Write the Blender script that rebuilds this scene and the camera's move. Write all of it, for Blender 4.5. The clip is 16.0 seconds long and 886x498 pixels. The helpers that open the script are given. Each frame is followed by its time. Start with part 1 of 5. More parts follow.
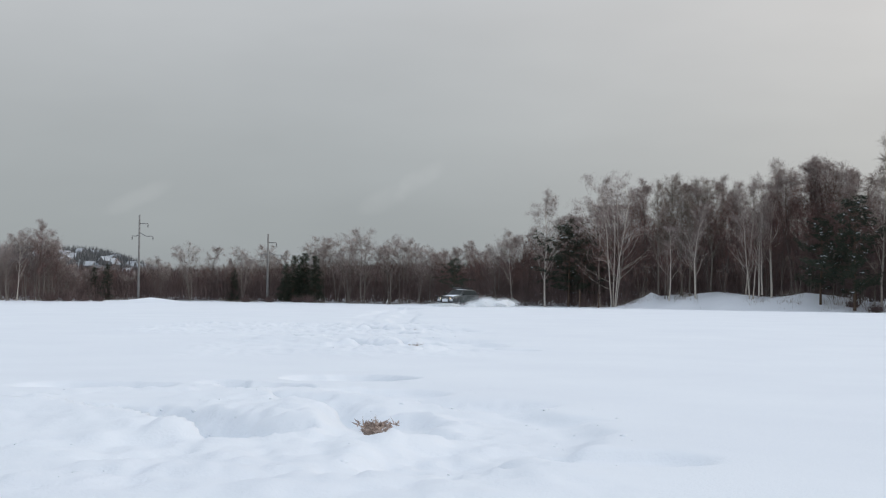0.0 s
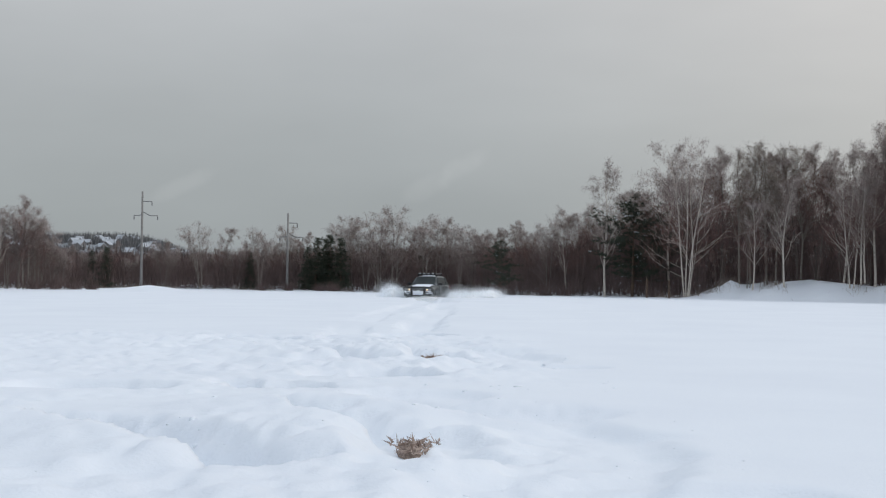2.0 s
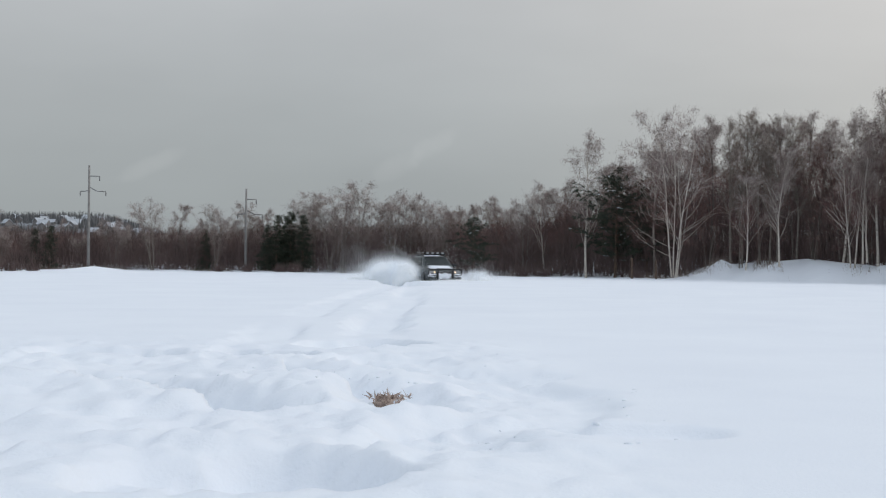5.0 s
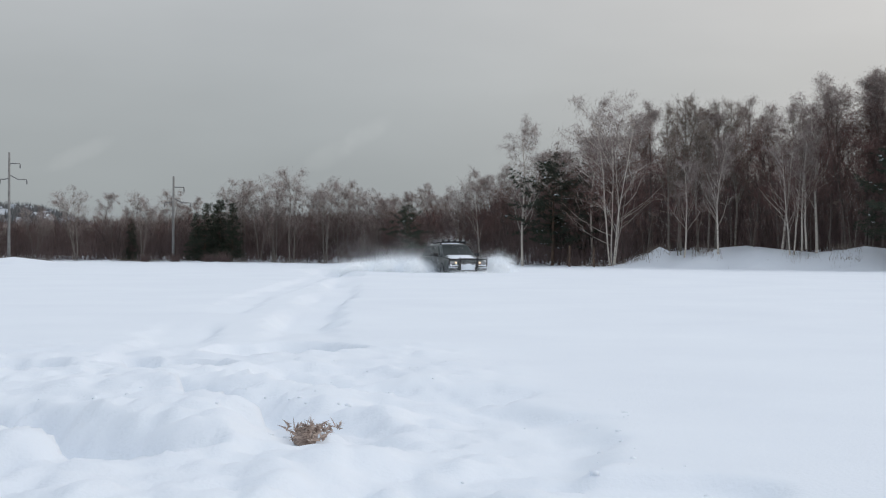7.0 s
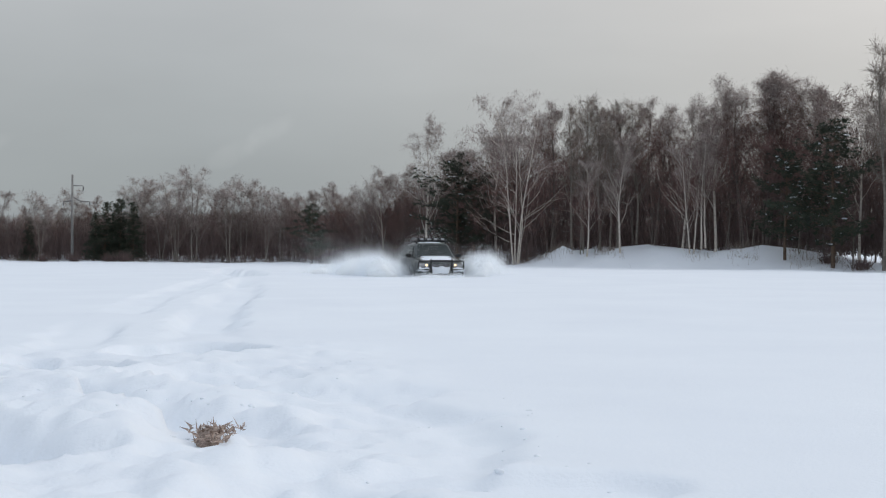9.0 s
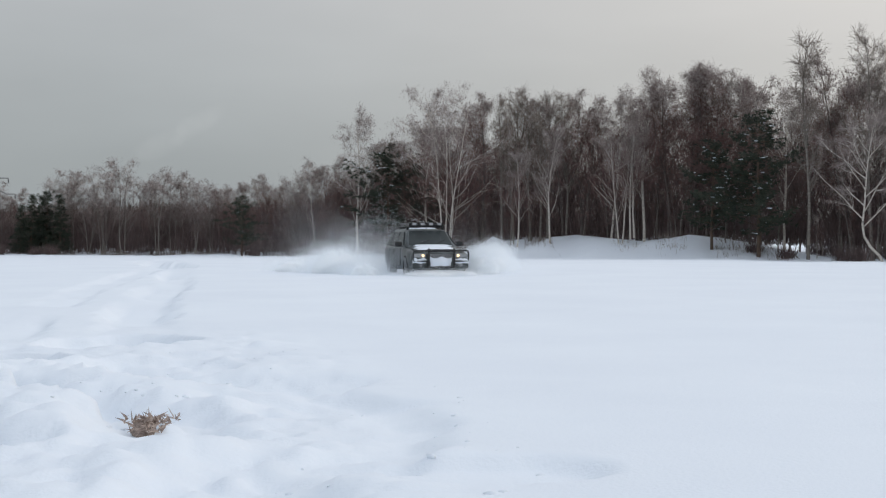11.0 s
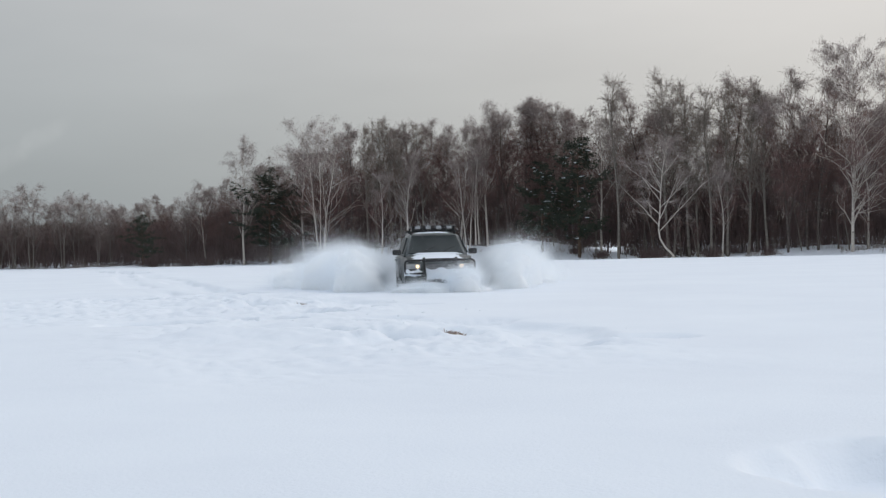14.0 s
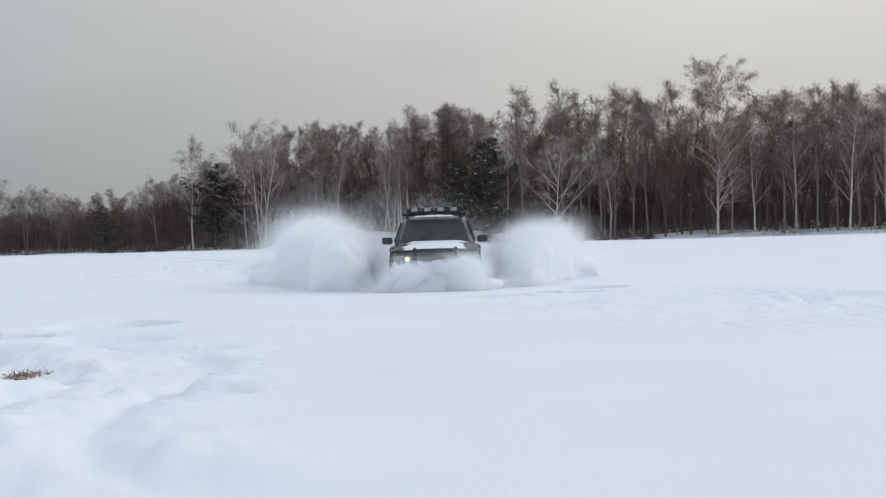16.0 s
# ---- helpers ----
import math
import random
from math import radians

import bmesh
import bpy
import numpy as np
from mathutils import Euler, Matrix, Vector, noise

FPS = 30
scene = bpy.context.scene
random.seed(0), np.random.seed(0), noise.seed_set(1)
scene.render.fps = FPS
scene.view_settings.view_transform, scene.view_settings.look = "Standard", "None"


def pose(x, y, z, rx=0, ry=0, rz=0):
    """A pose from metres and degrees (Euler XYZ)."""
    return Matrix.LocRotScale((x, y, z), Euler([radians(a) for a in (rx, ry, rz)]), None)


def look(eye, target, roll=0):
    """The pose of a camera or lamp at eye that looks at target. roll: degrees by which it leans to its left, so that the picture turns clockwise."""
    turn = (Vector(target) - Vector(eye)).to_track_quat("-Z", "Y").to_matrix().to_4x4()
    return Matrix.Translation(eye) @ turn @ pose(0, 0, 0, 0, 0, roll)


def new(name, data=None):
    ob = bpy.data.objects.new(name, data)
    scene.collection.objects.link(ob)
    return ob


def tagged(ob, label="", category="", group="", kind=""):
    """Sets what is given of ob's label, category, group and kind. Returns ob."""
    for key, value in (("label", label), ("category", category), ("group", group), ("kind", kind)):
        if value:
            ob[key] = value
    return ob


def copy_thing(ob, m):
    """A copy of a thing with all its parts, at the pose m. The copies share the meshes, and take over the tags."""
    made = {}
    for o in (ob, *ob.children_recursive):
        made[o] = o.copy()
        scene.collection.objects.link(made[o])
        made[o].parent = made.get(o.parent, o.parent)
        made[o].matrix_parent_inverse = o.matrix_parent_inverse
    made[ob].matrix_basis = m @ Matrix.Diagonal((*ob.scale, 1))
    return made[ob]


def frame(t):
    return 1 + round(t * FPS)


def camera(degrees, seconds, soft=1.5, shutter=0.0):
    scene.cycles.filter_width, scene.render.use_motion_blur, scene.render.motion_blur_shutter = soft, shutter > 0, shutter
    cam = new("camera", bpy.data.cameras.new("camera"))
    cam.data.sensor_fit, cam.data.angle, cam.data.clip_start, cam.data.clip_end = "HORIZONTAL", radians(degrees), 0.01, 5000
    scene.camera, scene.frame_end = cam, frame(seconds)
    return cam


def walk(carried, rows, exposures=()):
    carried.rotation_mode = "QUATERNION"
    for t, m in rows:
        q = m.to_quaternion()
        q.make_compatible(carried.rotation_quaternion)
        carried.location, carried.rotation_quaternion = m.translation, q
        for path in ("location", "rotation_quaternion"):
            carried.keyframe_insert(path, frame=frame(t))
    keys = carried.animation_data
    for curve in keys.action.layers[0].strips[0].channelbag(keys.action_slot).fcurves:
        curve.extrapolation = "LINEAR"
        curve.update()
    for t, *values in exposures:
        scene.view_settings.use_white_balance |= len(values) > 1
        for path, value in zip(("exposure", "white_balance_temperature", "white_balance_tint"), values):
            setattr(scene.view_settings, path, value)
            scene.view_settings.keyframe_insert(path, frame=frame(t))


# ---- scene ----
# ---- camera ----
cam = camera(36.17, 16.0, soft=1.2)
# seconds, place, yaw, pitch, roll
PATH = [
    (0.0, 1.390, -28.568, 1.060, 2.264, 1.760, -0.586),
    (0.1, 1.244, -24.963, 1.060, 2.328, 1.713, -0.639),
    (0.2, 1.099, -21.357, 1.060, 2.391, 1.666, -0.693),
    (0.3, 0.954, -17.751, 1.060, 2.455, 1.619, -0.747),
    (0.4, 0.808, -14.145, 1.060, 2.518, 1.573, -0.800),
    (0.5, 0.663, -10.539, 1.060, 2.581, 1.526, -0.854),
    (1.0, 0.663, -10.539, 1.060, 3.019, 1.062, -0.726),
    (1.5, 0.663, -10.539, 1.060, 3.622, 1.065, -0.733),
    (2.0, 0.663, -10.539, 1.060, 4.087, 1.199, -0.671),
    (2.5, 0.663, -10.539, 1.060, 4.341, 1.173, -0.595),
    (3.0, 0.663, -10.539, 1.060, 4.263, 0.857, -0.379),
    (3.2, 0.610, -9.697, 1.060, 4.121, 0.807, -0.395),
    (5.3, 0.053, -0.854, 1.060, 2.635, 0.283, -0.559),
    (5.5, 0.000, -0.012, 1.060, 2.493, 0.233, -0.574),
    (6.0, 0.001, -0.030, 1.060, 1.879, 0.028, -0.672),
    (6.5, 0.001, -0.024, 1.060, 1.274, -0.030, -0.442),
    (7.0, 0.000, -0.017, 1.060, 0.003, -0.113, -0.280),
    (7.5, 0.001, 0.045, 1.060, -1.389, -0.038, -0.217),
    (8.0, 0.002, 0.056, 1.060, -2.379, 0.035, -0.199),
    (8.5, 0.002, 0.042, 1.060, -3.320, -0.047, -0.307),
    (8.7, 0.001, 0.025, 1.060, -3.611, -0.083, -0.277),
    (10.8, -0.018, -0.151, 1.060, -6.664, -0.465, 0.040),
    (11.0, -0.020, -0.168, 1.060, -6.955, -0.502, 0.070),
    (11.5, -0.005, -0.036, 1.060, -7.937, -0.043, 0.179),
    (12.0, 0.000, 0.002, 1.060, -9.131, 0.098, 0.494),
    (12.5, 0.003, 0.016, 1.060, -10.636, 0.005, 0.618),
    (13.0, 0.008, 0.042, 1.060, -11.584, -0.121, 0.671),
    (13.5, 0.005, 0.023, 1.060, -12.275, 0.051, 0.739),
    (13.6, -0.784, -3.540, 1.060, -12.432, -0.002, 0.855),
    (13.7, -1.572, -7.103, 1.060, -12.589, -0.054, 0.971),
    (13.8, -2.361, -10.666, 1.060, -12.747, -0.107, 1.087),
    (13.9, -3.150, -14.228, 1.060, -12.904, -0.159, 1.203),
    (14.0, -3.938, -17.791, 1.060, -13.061, -0.211, 1.318),
    (14.1, -5.045, -20.972, 1.060, -13.398, -0.324, 1.390),
    (14.2, -6.151, -24.152, 1.060, -13.736, -0.437, 1.462),
    (14.3, -7.258, -27.333, 1.060, -14.073, -0.551, 1.533),
    (14.4, -8.364, -30.514, 1.060, -14.410, -0.664, 1.605),
    (14.5, -9.471, -33.694, 1.060, -14.748, -0.777, 1.677),
    (15.0, -9.471, -33.695, 1.060, -15.932, -0.613, 1.697),
    (15.5, -9.471, -33.694, 1.060, -16.415, -0.631, 1.685),
    (16.0, -9.471, -33.694, 1.060, -16.904, -0.839, 1.620),
]
walk(cam, [(t, pose(x, y, z, 90 + pitch, roll, yaw)) for t, x, y, z, yaw, pitch, roll in PATH], [(0.0, 0.0), (16.0, 0.0)])

# ---- light: overcast winter sky, brighter and warmer where the cloud is thin ----
SUN_AZ, SUN_EL = 100.0, 26.0
THIN_AZ, THIN_EL = 62.0, 24.0    # where the cloud is thinnest


def make_world():
    world = bpy.data.worlds.new("overcast")
    world.use_nodes = True
    scene.world = world
    nt = world.node_tree
    nt.nodes.clear()
    N, L = nt.nodes.new, nt.links.new
    out, bg = N("ShaderNodeOutputWorld"), N("ShaderNodeBackground")
    L(bg.outputs[0], out.inputs[0])
    co = N("ShaderNodeTexCoord")
    sep = N("ShaderNodeSeparateXYZ")
    L(co.outputs["Generated"], sep.inputs[0])
    # brightness of the cloud layer by height
    up = N("ShaderNodeValToRGB")
    L(sep.outputs["Z"], up.inputs[0])
    cr = up.color_ramp
    stops = [(0.0, (0.368, 0.405, 0.425)), (0.045, (0.408, 0.442, 0.457)), (0.11, (0.482, 0.512, 0.526)), (0.20, (0.580, 0.602, 0.620)), (0.5, (0.82, 0.895, 0.985)), (1.0, (0.91, 1.01, 1.14))]
    cr.elements[0].position, cr.elements[0].color = stops[0][0], (*stops[0][1], 1)
    cr.elements[1].position, cr.elements[1].color = stops[-1][0], (*stops[-1][1], 1)
    for p, c in stops[1:-1]:
        cr.elements.new(p).color = (*c, 1)
    # warm brightening where the cloud is thin
    toward = N("ShaderNodeVectorMath")
    toward.operation = "DOT_PRODUCT"
    L(co.outputs["Generated"], toward.inputs[0])
    a, e = radians(THIN_AZ), radians(THIN_EL)
    toward.inputs[1].default_value = (math.sin(a) * math.cos(e), math.cos(a) * math.cos(e), math.sin(e))
    glow = N("ShaderNodeMapRange")
    glow.interpolation_type = "SMOOTHSTEP"
    L(toward.outputs["Value"], glow.inputs["Value"])
    glow.inputs["From Min"].default_value, glow.inputs["From Max"].default_value = 0.35, 1.0
    glow.inputs["To Min"].default_value, glow.inputs["To Max"].default_value = 0.0, 1.0
    warm = N("ShaderNodeMix")
    warm.data_type, warm.blend_type = "RGBA", "ADD"
    L(glow.outputs[0], warm.inputs["Factor"])
    L(up.outputs[0], warm.inputs["A"])
    warm.inputs["B"].default_value = (0.34, 0.28, 0.225, 1)
    # soft cloud texture
    sc = N("ShaderNodeMapping")
    L(co.outputs["Generated"], sc.inputs[0])
    sc.inputs["Scale"].default_value = (2.2, 2.2, 7.0)
    cl = N("ShaderNodeTexNoise")
    L(sc.outputs[0], cl.inputs["Vector"])
    cl.inputs["Scale"].default_value, cl.inputs["Detail"].default_value, cl.inputs["Roughness"].default_value = 1.6, 4.0, 0.5
    mr = N("ShaderNodeMapRange")
    L(cl.outputs["Fac"], mr.inputs["Value"])
    mr.inputs["From Min"].default_value, mr.inputs["From Max"].default_value = 0.25, 0.75
    mr.inputs["To Min"].default_value, mr.inputs["To Max"].default_value = 0.93, 1.07
    cloud = N("ShaderNodeMix")
    cloud.data_type, cloud.blend_type = "RGBA", "MULTIPLY"
    cloud.inputs["Factor"].default_value = 1.0
    L(warm.outputs["Result"], cloud.inputs["A"])
    L(mr.outputs[0], cloud.inputs["B"])
    # faint slanting wisps of steam low in the sky
    last = cloud
    for waz, wel, lengthy, thin, slope in ((-3.3, 4.7, 0.026, 0.0075, 35.0), (-4.7, 3.9, 0.020, 0.008, 25.0), (-15.0, 3.7, 0.022, 0.006, 25.0)):
        wa, we, ws = radians(waz), radians(wel), radians(slope)
        mid = Vector((math.sin(wa) * math.cos(we), math.cos(wa) * math.cos(we), math.sin(we)))
        across = Vector((math.cos(wa), -math.sin(wa), 0))
        rise = across.cross(mid).normalized()
        square = None
        for way, size in ((across * math.cos(ws) + rise * math.sin(ws), lengthy), (rise * math.cos(ws) - across * math.sin(ws), thin), (mid, 0.5)):
            dt = N("ShaderNodeVectorMath")
            dt.operation = "DOT_PRODUCT"
            L(co.outputs["Generated"], dt.inputs[0])
            dt.inputs[1].default_value = way / size
            off = N("ShaderNodeMath")
            off.operation = "SUBTRACT"
            L(dt.outputs["Value"], off.inputs[0])
            off.inputs[1].default_value = mid.dot(way) / size
            sq = N("ShaderNodeMath")
            sq.operation = "MULTIPLY_ADD"
            L(off.outputs[0], sq.inputs[0])
            L(off.outputs[0], sq.inputs[1])
            if square:
                L(square.outputs[0], sq.inputs[2])
            else:
                sq.inputs[2].default_value = 0.0
            square = sq
        wn = N("ShaderNodeTexNoise")
        L(co.outputs["Generated"], wn.inputs["Vector"])
        wn.inputs["Scale"].default_value, wn.inputs["Detail"].default_value = 45.0, 4.0
        rag = N("ShaderNodeMath")
        rag.operation = "MULTIPLY_ADD"
        L(wn.outputs["Fac"], rag.inputs[0])
        rag.inputs[1].default_value = 3.0
        L(square.outputs[0], rag.inputs[2])
        wr = N("ShaderNodeMapRange")
        wr.interpolation_type = "SMOOTHSTEP"
        L(rag.outputs[0], wr.inputs["Value"])
        wr.inputs["From Min"].default_value, wr.inputs["From Max"].default_value = 1.0, 3.2
        wr.inputs["To Min"].default_value, wr.inputs["To Max"].default_value = 1.0, 0.0
        add = N("ShaderNodeMix")
        add.data_type, add.blend_type = "RGBA", "ADD"
        L(wr.outputs[0], add.inputs["Factor"])
        L(last.outputs["Result"], add.inputs["A"])
        add.inputs["B"].default_value = (0.036, 0.035, 0.034, 1)
        last = add
    # the blue sky above the clouds adds a little
    sky = N("ShaderNodeTexSky")
    sky.sky_type, sky.sun_disc = "NISHITA", False
    sky.sun_elevation, sky.sun_rotation = radians(SUN_EL), radians(SUN_AZ)
    mixed = N("ShaderNodeMix")
    mixed.data_type, mixed.blend_type = "RGBA", "ADD"
    mixed.inputs["Factor"].default_value = 0.004
    L(last.outputs["Result"], mixed.inputs["A"])
    L(sky.outputs[0], mixed.inputs["B"])
    L(mixed.outputs["Result"], bg.inputs["Color"])
    bg.inputs["Strength"].default_value = 0.815


make_world()
sun = new("sun", bpy.data.lights.new("sun", "SUN"))
sun.data.energy, sun.data.angle, sun.data.color = 0.66, radians(25), (1.0, 0.94, 0.87)
sun.matrix_basis = look((60, 30, 40), (60 - math.sin(radians(SUN_AZ)), 30 - math.cos(radians(SUN_AZ)), 40 - math.tan(radians(SUN_EL))))

# ---- materials ----
def shader(name, rough=0.6, metal=0.0, spec=0.5):
    m = bpy.data.materials.new(name)
    m.use_nodes = True
    b = m.node_tree.nodes["Principled BSDF"]
    b.inputs["Roughness"].default_value, b.inputs["Metallic"].default_value = rough, metal
    b.inputs["Specular IOR Level"].default_value = spec
    return m, m.node_tree.nodes.new, m.node_tree.links.new, b


def coords(N, L, scale=(1, 1, 1), kind="Object"):
    co, mp = N("ShaderNodeTexCoord"), N("ShaderNodeMapping")
    L(co.outputs[kind], mp.inputs[0])
    mp.inputs["Scale"].default_value = scale
    return mp.outputs[0]


def noisy(N, L, vec, scale, detail=3.0, rough=0.55):
    n = N("ShaderNodeTexNoise")
    L(vec, n.inputs["Vector"])
    n.inputs["Scale"].default_value, n.inputs["Detail"].default_value, n.inputs["Roughness"].default_value = scale, detail, rough
    return n.outputs["Fac"]


def ramp(N, L, fac, stops):
    r = N("ShaderNodeValToRGB")
    L(fac, r.inputs[0])
    els = r.color_ramp.elements
    els[0].position, els[0].color = stops[0][0], (*stops[0][1], 1)
    els[1].position, els[1].color = stops[-1][0], (*stops[-1][1], 1)
    for p, c in stops[1:-1]:
        els.new(p).color = (*c, 1)
    return r.outputs[0]


def relief(N, L, b, fac, strength, distance):
    bp = N("ShaderNodeBump")
    bp.inputs["Strength"].default_value, bp.inputs["Distance"].default_value = strength, distance
    L(fac, bp.inputs["Height"])
    L(bp.outputs[0], b.inputs["Normal"])


def mottled(name, dark, light, scale=8.0, rough=0.6, metal=0.0, bump=0.0, stretch=(1, 1, 1), spec=0.5):
    m, N, L, b = shader(name, rough, metal, spec)
    v = coords(N, L, stretch)
    f = noisy(N, L, v, scale)
    L(ramp(N, L, f, [(0.3, dark), (0.7, light)]), b.inputs["Base Color"])
    if bump:
        relief(N, L, b, noisy(N, L, v, scale * 5, 4), bump, 0.02)
    return m


def snow_mat(name="snow", grain=1.0):
    m, N, L, b = shader(name, 0.55, 0, 0.25)
    v = coords(N, L)
    f = noisy(N, L, v, 0.35, 4)
    L(ramp(N, L, f, [(0.3, (0.755, 0.80, 0.868)), (0.7, (0.80, 0.845, 0.905))]), b.inputs["Base Color"])
    b.inputs["Subsurface Weight"].default_value = 0.0
    add = N("ShaderNodeMath")
    add.operation = "MULTIPLY_ADD"
    L(noisy(N, L, v, 5.0, 5, 0.6), add.inputs[0])
    add.inputs[1].default_value = 1.0
    L(noisy(N, L, v, 40.0, 3), add.inputs[2])
    relief(N, L, b, add.outputs[0], 0.17 * grain, 0.03)
    return m


def birch_bark():
    m, N, L, b = shader("birch_bark", 0.75)
    v = coords(N, L, (1, 1, 6))
    f = noisy(N, L, v, 3.5, 4, 0.6)
    white = ramp(N, L, f, [(0.30, (0.035, 0.03, 0.028)), (0.42, (0.42, 0.37, 0.32)), (0.60, (0.62, 0.57, 0.51)), (0.85, (0.78, 0.74, 0.68))])
    L(white, b.inputs["Base Color"])
    relief(N, L, b, f, 0.4, 0.02)
    return m


SNOW = snow_mat()
BANK_SNOW = snow_mat("packed_snow", 1.6)
BIRCH = birch_bark()
ASPEN = mottled("aspen_bark", (0.105, 0.091, 0.078), (0.255, 0.226, 0.195), 4, 0.8, 0, 0.3, (1, 1, 3))
# bark of the inner birches, with the wood's shade put into its colour
SHADE_BARK = mottled("shaded_bark", (0.05, 0.039, 0.035), (0.155, 0.126, 0.11), 4, 0.8, 0, 0.3, (1, 1, 3))
PINE_BARK = mottled("pine_bark", (0.05, 0.035, 0.028), (0.14, 0.09, 0.06), 6, 0.85, 0, 0.5)
TWIG = mottled("red_brown_twigs", (0.090, 0.047, 0.041), (0.205, 0.116, 0.102), 0.8, 0.8)
GREY_TWIG = mottled("grey_brown_twigs", (0.082, 0.056, 0.050), (0.20, 0.152, 0.138), 0.8, 0.8)
DEEP_TWIG = mottled("undergrowth_twigs", (0.066, 0.045, 0.042), (0.165, 0.116, 0.107), 0.5, 0.85)
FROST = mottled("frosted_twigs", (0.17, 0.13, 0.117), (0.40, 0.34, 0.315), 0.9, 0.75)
TAN_TWIG = mottled("tan_twigs", (0.135, 0.108, 0.093), (0.29, 0.24, 0.205), 0.9, 0.8)
NEEDLE = mottled("pine_needles", (0.018, 0.026, 0.017), (0.050, 0.060, 0.036), 1.5, 0.7)
STRAW = mottled("dry_grass", (0.17, 0.115, 0.095), (0.50, 0.41, 0.355), 20, 0.8)
SOIL = mottled("leaf_litter", (0.13, 0.092, 0.075), (0.36, 0.28, 0.235), 25, 0.9, 0, 0.6)
CONCRETE = mottled("grey_concrete", (0.17, 0.165, 0.16), (0.27, 0.26, 0.25), 3, 0.85, 0, 0.2)
STEEL = mottled("galvanised_steel", (0.14, 0.14, 0.145), (0.24, 0.24, 0.245), 6, 0.5, 0.7)

# ---- setting: one snow field to the horizon ----
def part(name, verts, faces, mat, parent=None, label="", smooth=False, at=None):
    me = bpy.data.meshes.new(name)
    me.from_pydata([tuple(map(float, v)) for v in verts], [], [tuple(map(int, f)) for f in faces])
    me.materials.append(mat)
    if smooth:
        me.polygons.foreach_set("use_smooth", [True] * len(me.polygons))
    ob = new(name, me)
    if parent:
        ob.parent = parent
    if at is not None:
        ob.matrix_basis = at
    if label:
        ob["label"] = label
    return ob


def polar(az, d):
    return d * math.sin(radians(az)), d * math.cos(radians(az))


EDGE_AZ = [-60, -24, -18, -11, -4.5, -1.4, 3.3, 7, 15, 22, 25, 33, 45, 80]
EDGE_D = [125, 118, 122, 120, 114, 110, 104, 100, 97, 90, 87, 86, 88, 90]


def edge(az):
    """How far the edge of the wood lies in a direction."""
    return np.interp(az, EDGE_AZ, EDGE_D)


def smooth01(x):
    x = np.clip(x, 0, 1)
    return x * x * (3 - 2 * x)


def value_noise(x, y, seed):
    """Smooth noise from -1 to 1 on a unit lattice."""
    xi, yi = np.floor(x).astype(np.int64), np.floor(y).astype(np.int64)
    fx, fy = smooth01(x - xi), smooth01(y - yi)

    def rnd(a, b):
        h = (a * 374761393 + b * 668265263 + seed * 974711) & 0x7FFFFFFF
        h = ((h ^ (h >> 13)) * 1274126177) & 0x7FFFFFFF
        return ((h ^ (h >> 16)) & 0xFFFF) / 32767.5 - 1
    a, b, c, d = rnd(xi, yi), rnd(xi + 1, yi), rnd(xi, yi + 1), rnd(xi + 1, yi + 1)
    return (a * (1 - fx) + b * fx) * (1 - fy) + (c * (1 - fx) + d * fx) * fy


def fractal(x, y, seed, octaves=4):
    total, amp = 0, 1.0
    for k in range(octaves):
        total = total + amp * value_noise(x * 2 ** k, y * 2 ** k, seed + k)
        amp *= 0.5
    return total


def along(u, v, line):
    """Distance to a broken line, and how far along it, 0 to 1."""
    best, where = np.full(u.shape, 1e9), np.zeros(u.shape)
    n = len(line) - 1
    for k in range(n):
        (ax, ay), (bx, by) = line[k], line[k + 1]
        dx, dy = bx - ax, by - ay
        s = np.clip(((u - ax) * dx + (v - ay) * dy) / (dx * dx + dy * dy), 0, 1)
        d = np.hypot(u - ax - s * dx, v - ay - s * dy)
        near = d < best
        best, where = np.where(near, d, best), np.where(near, (k + s) / n, where)
    return best, where


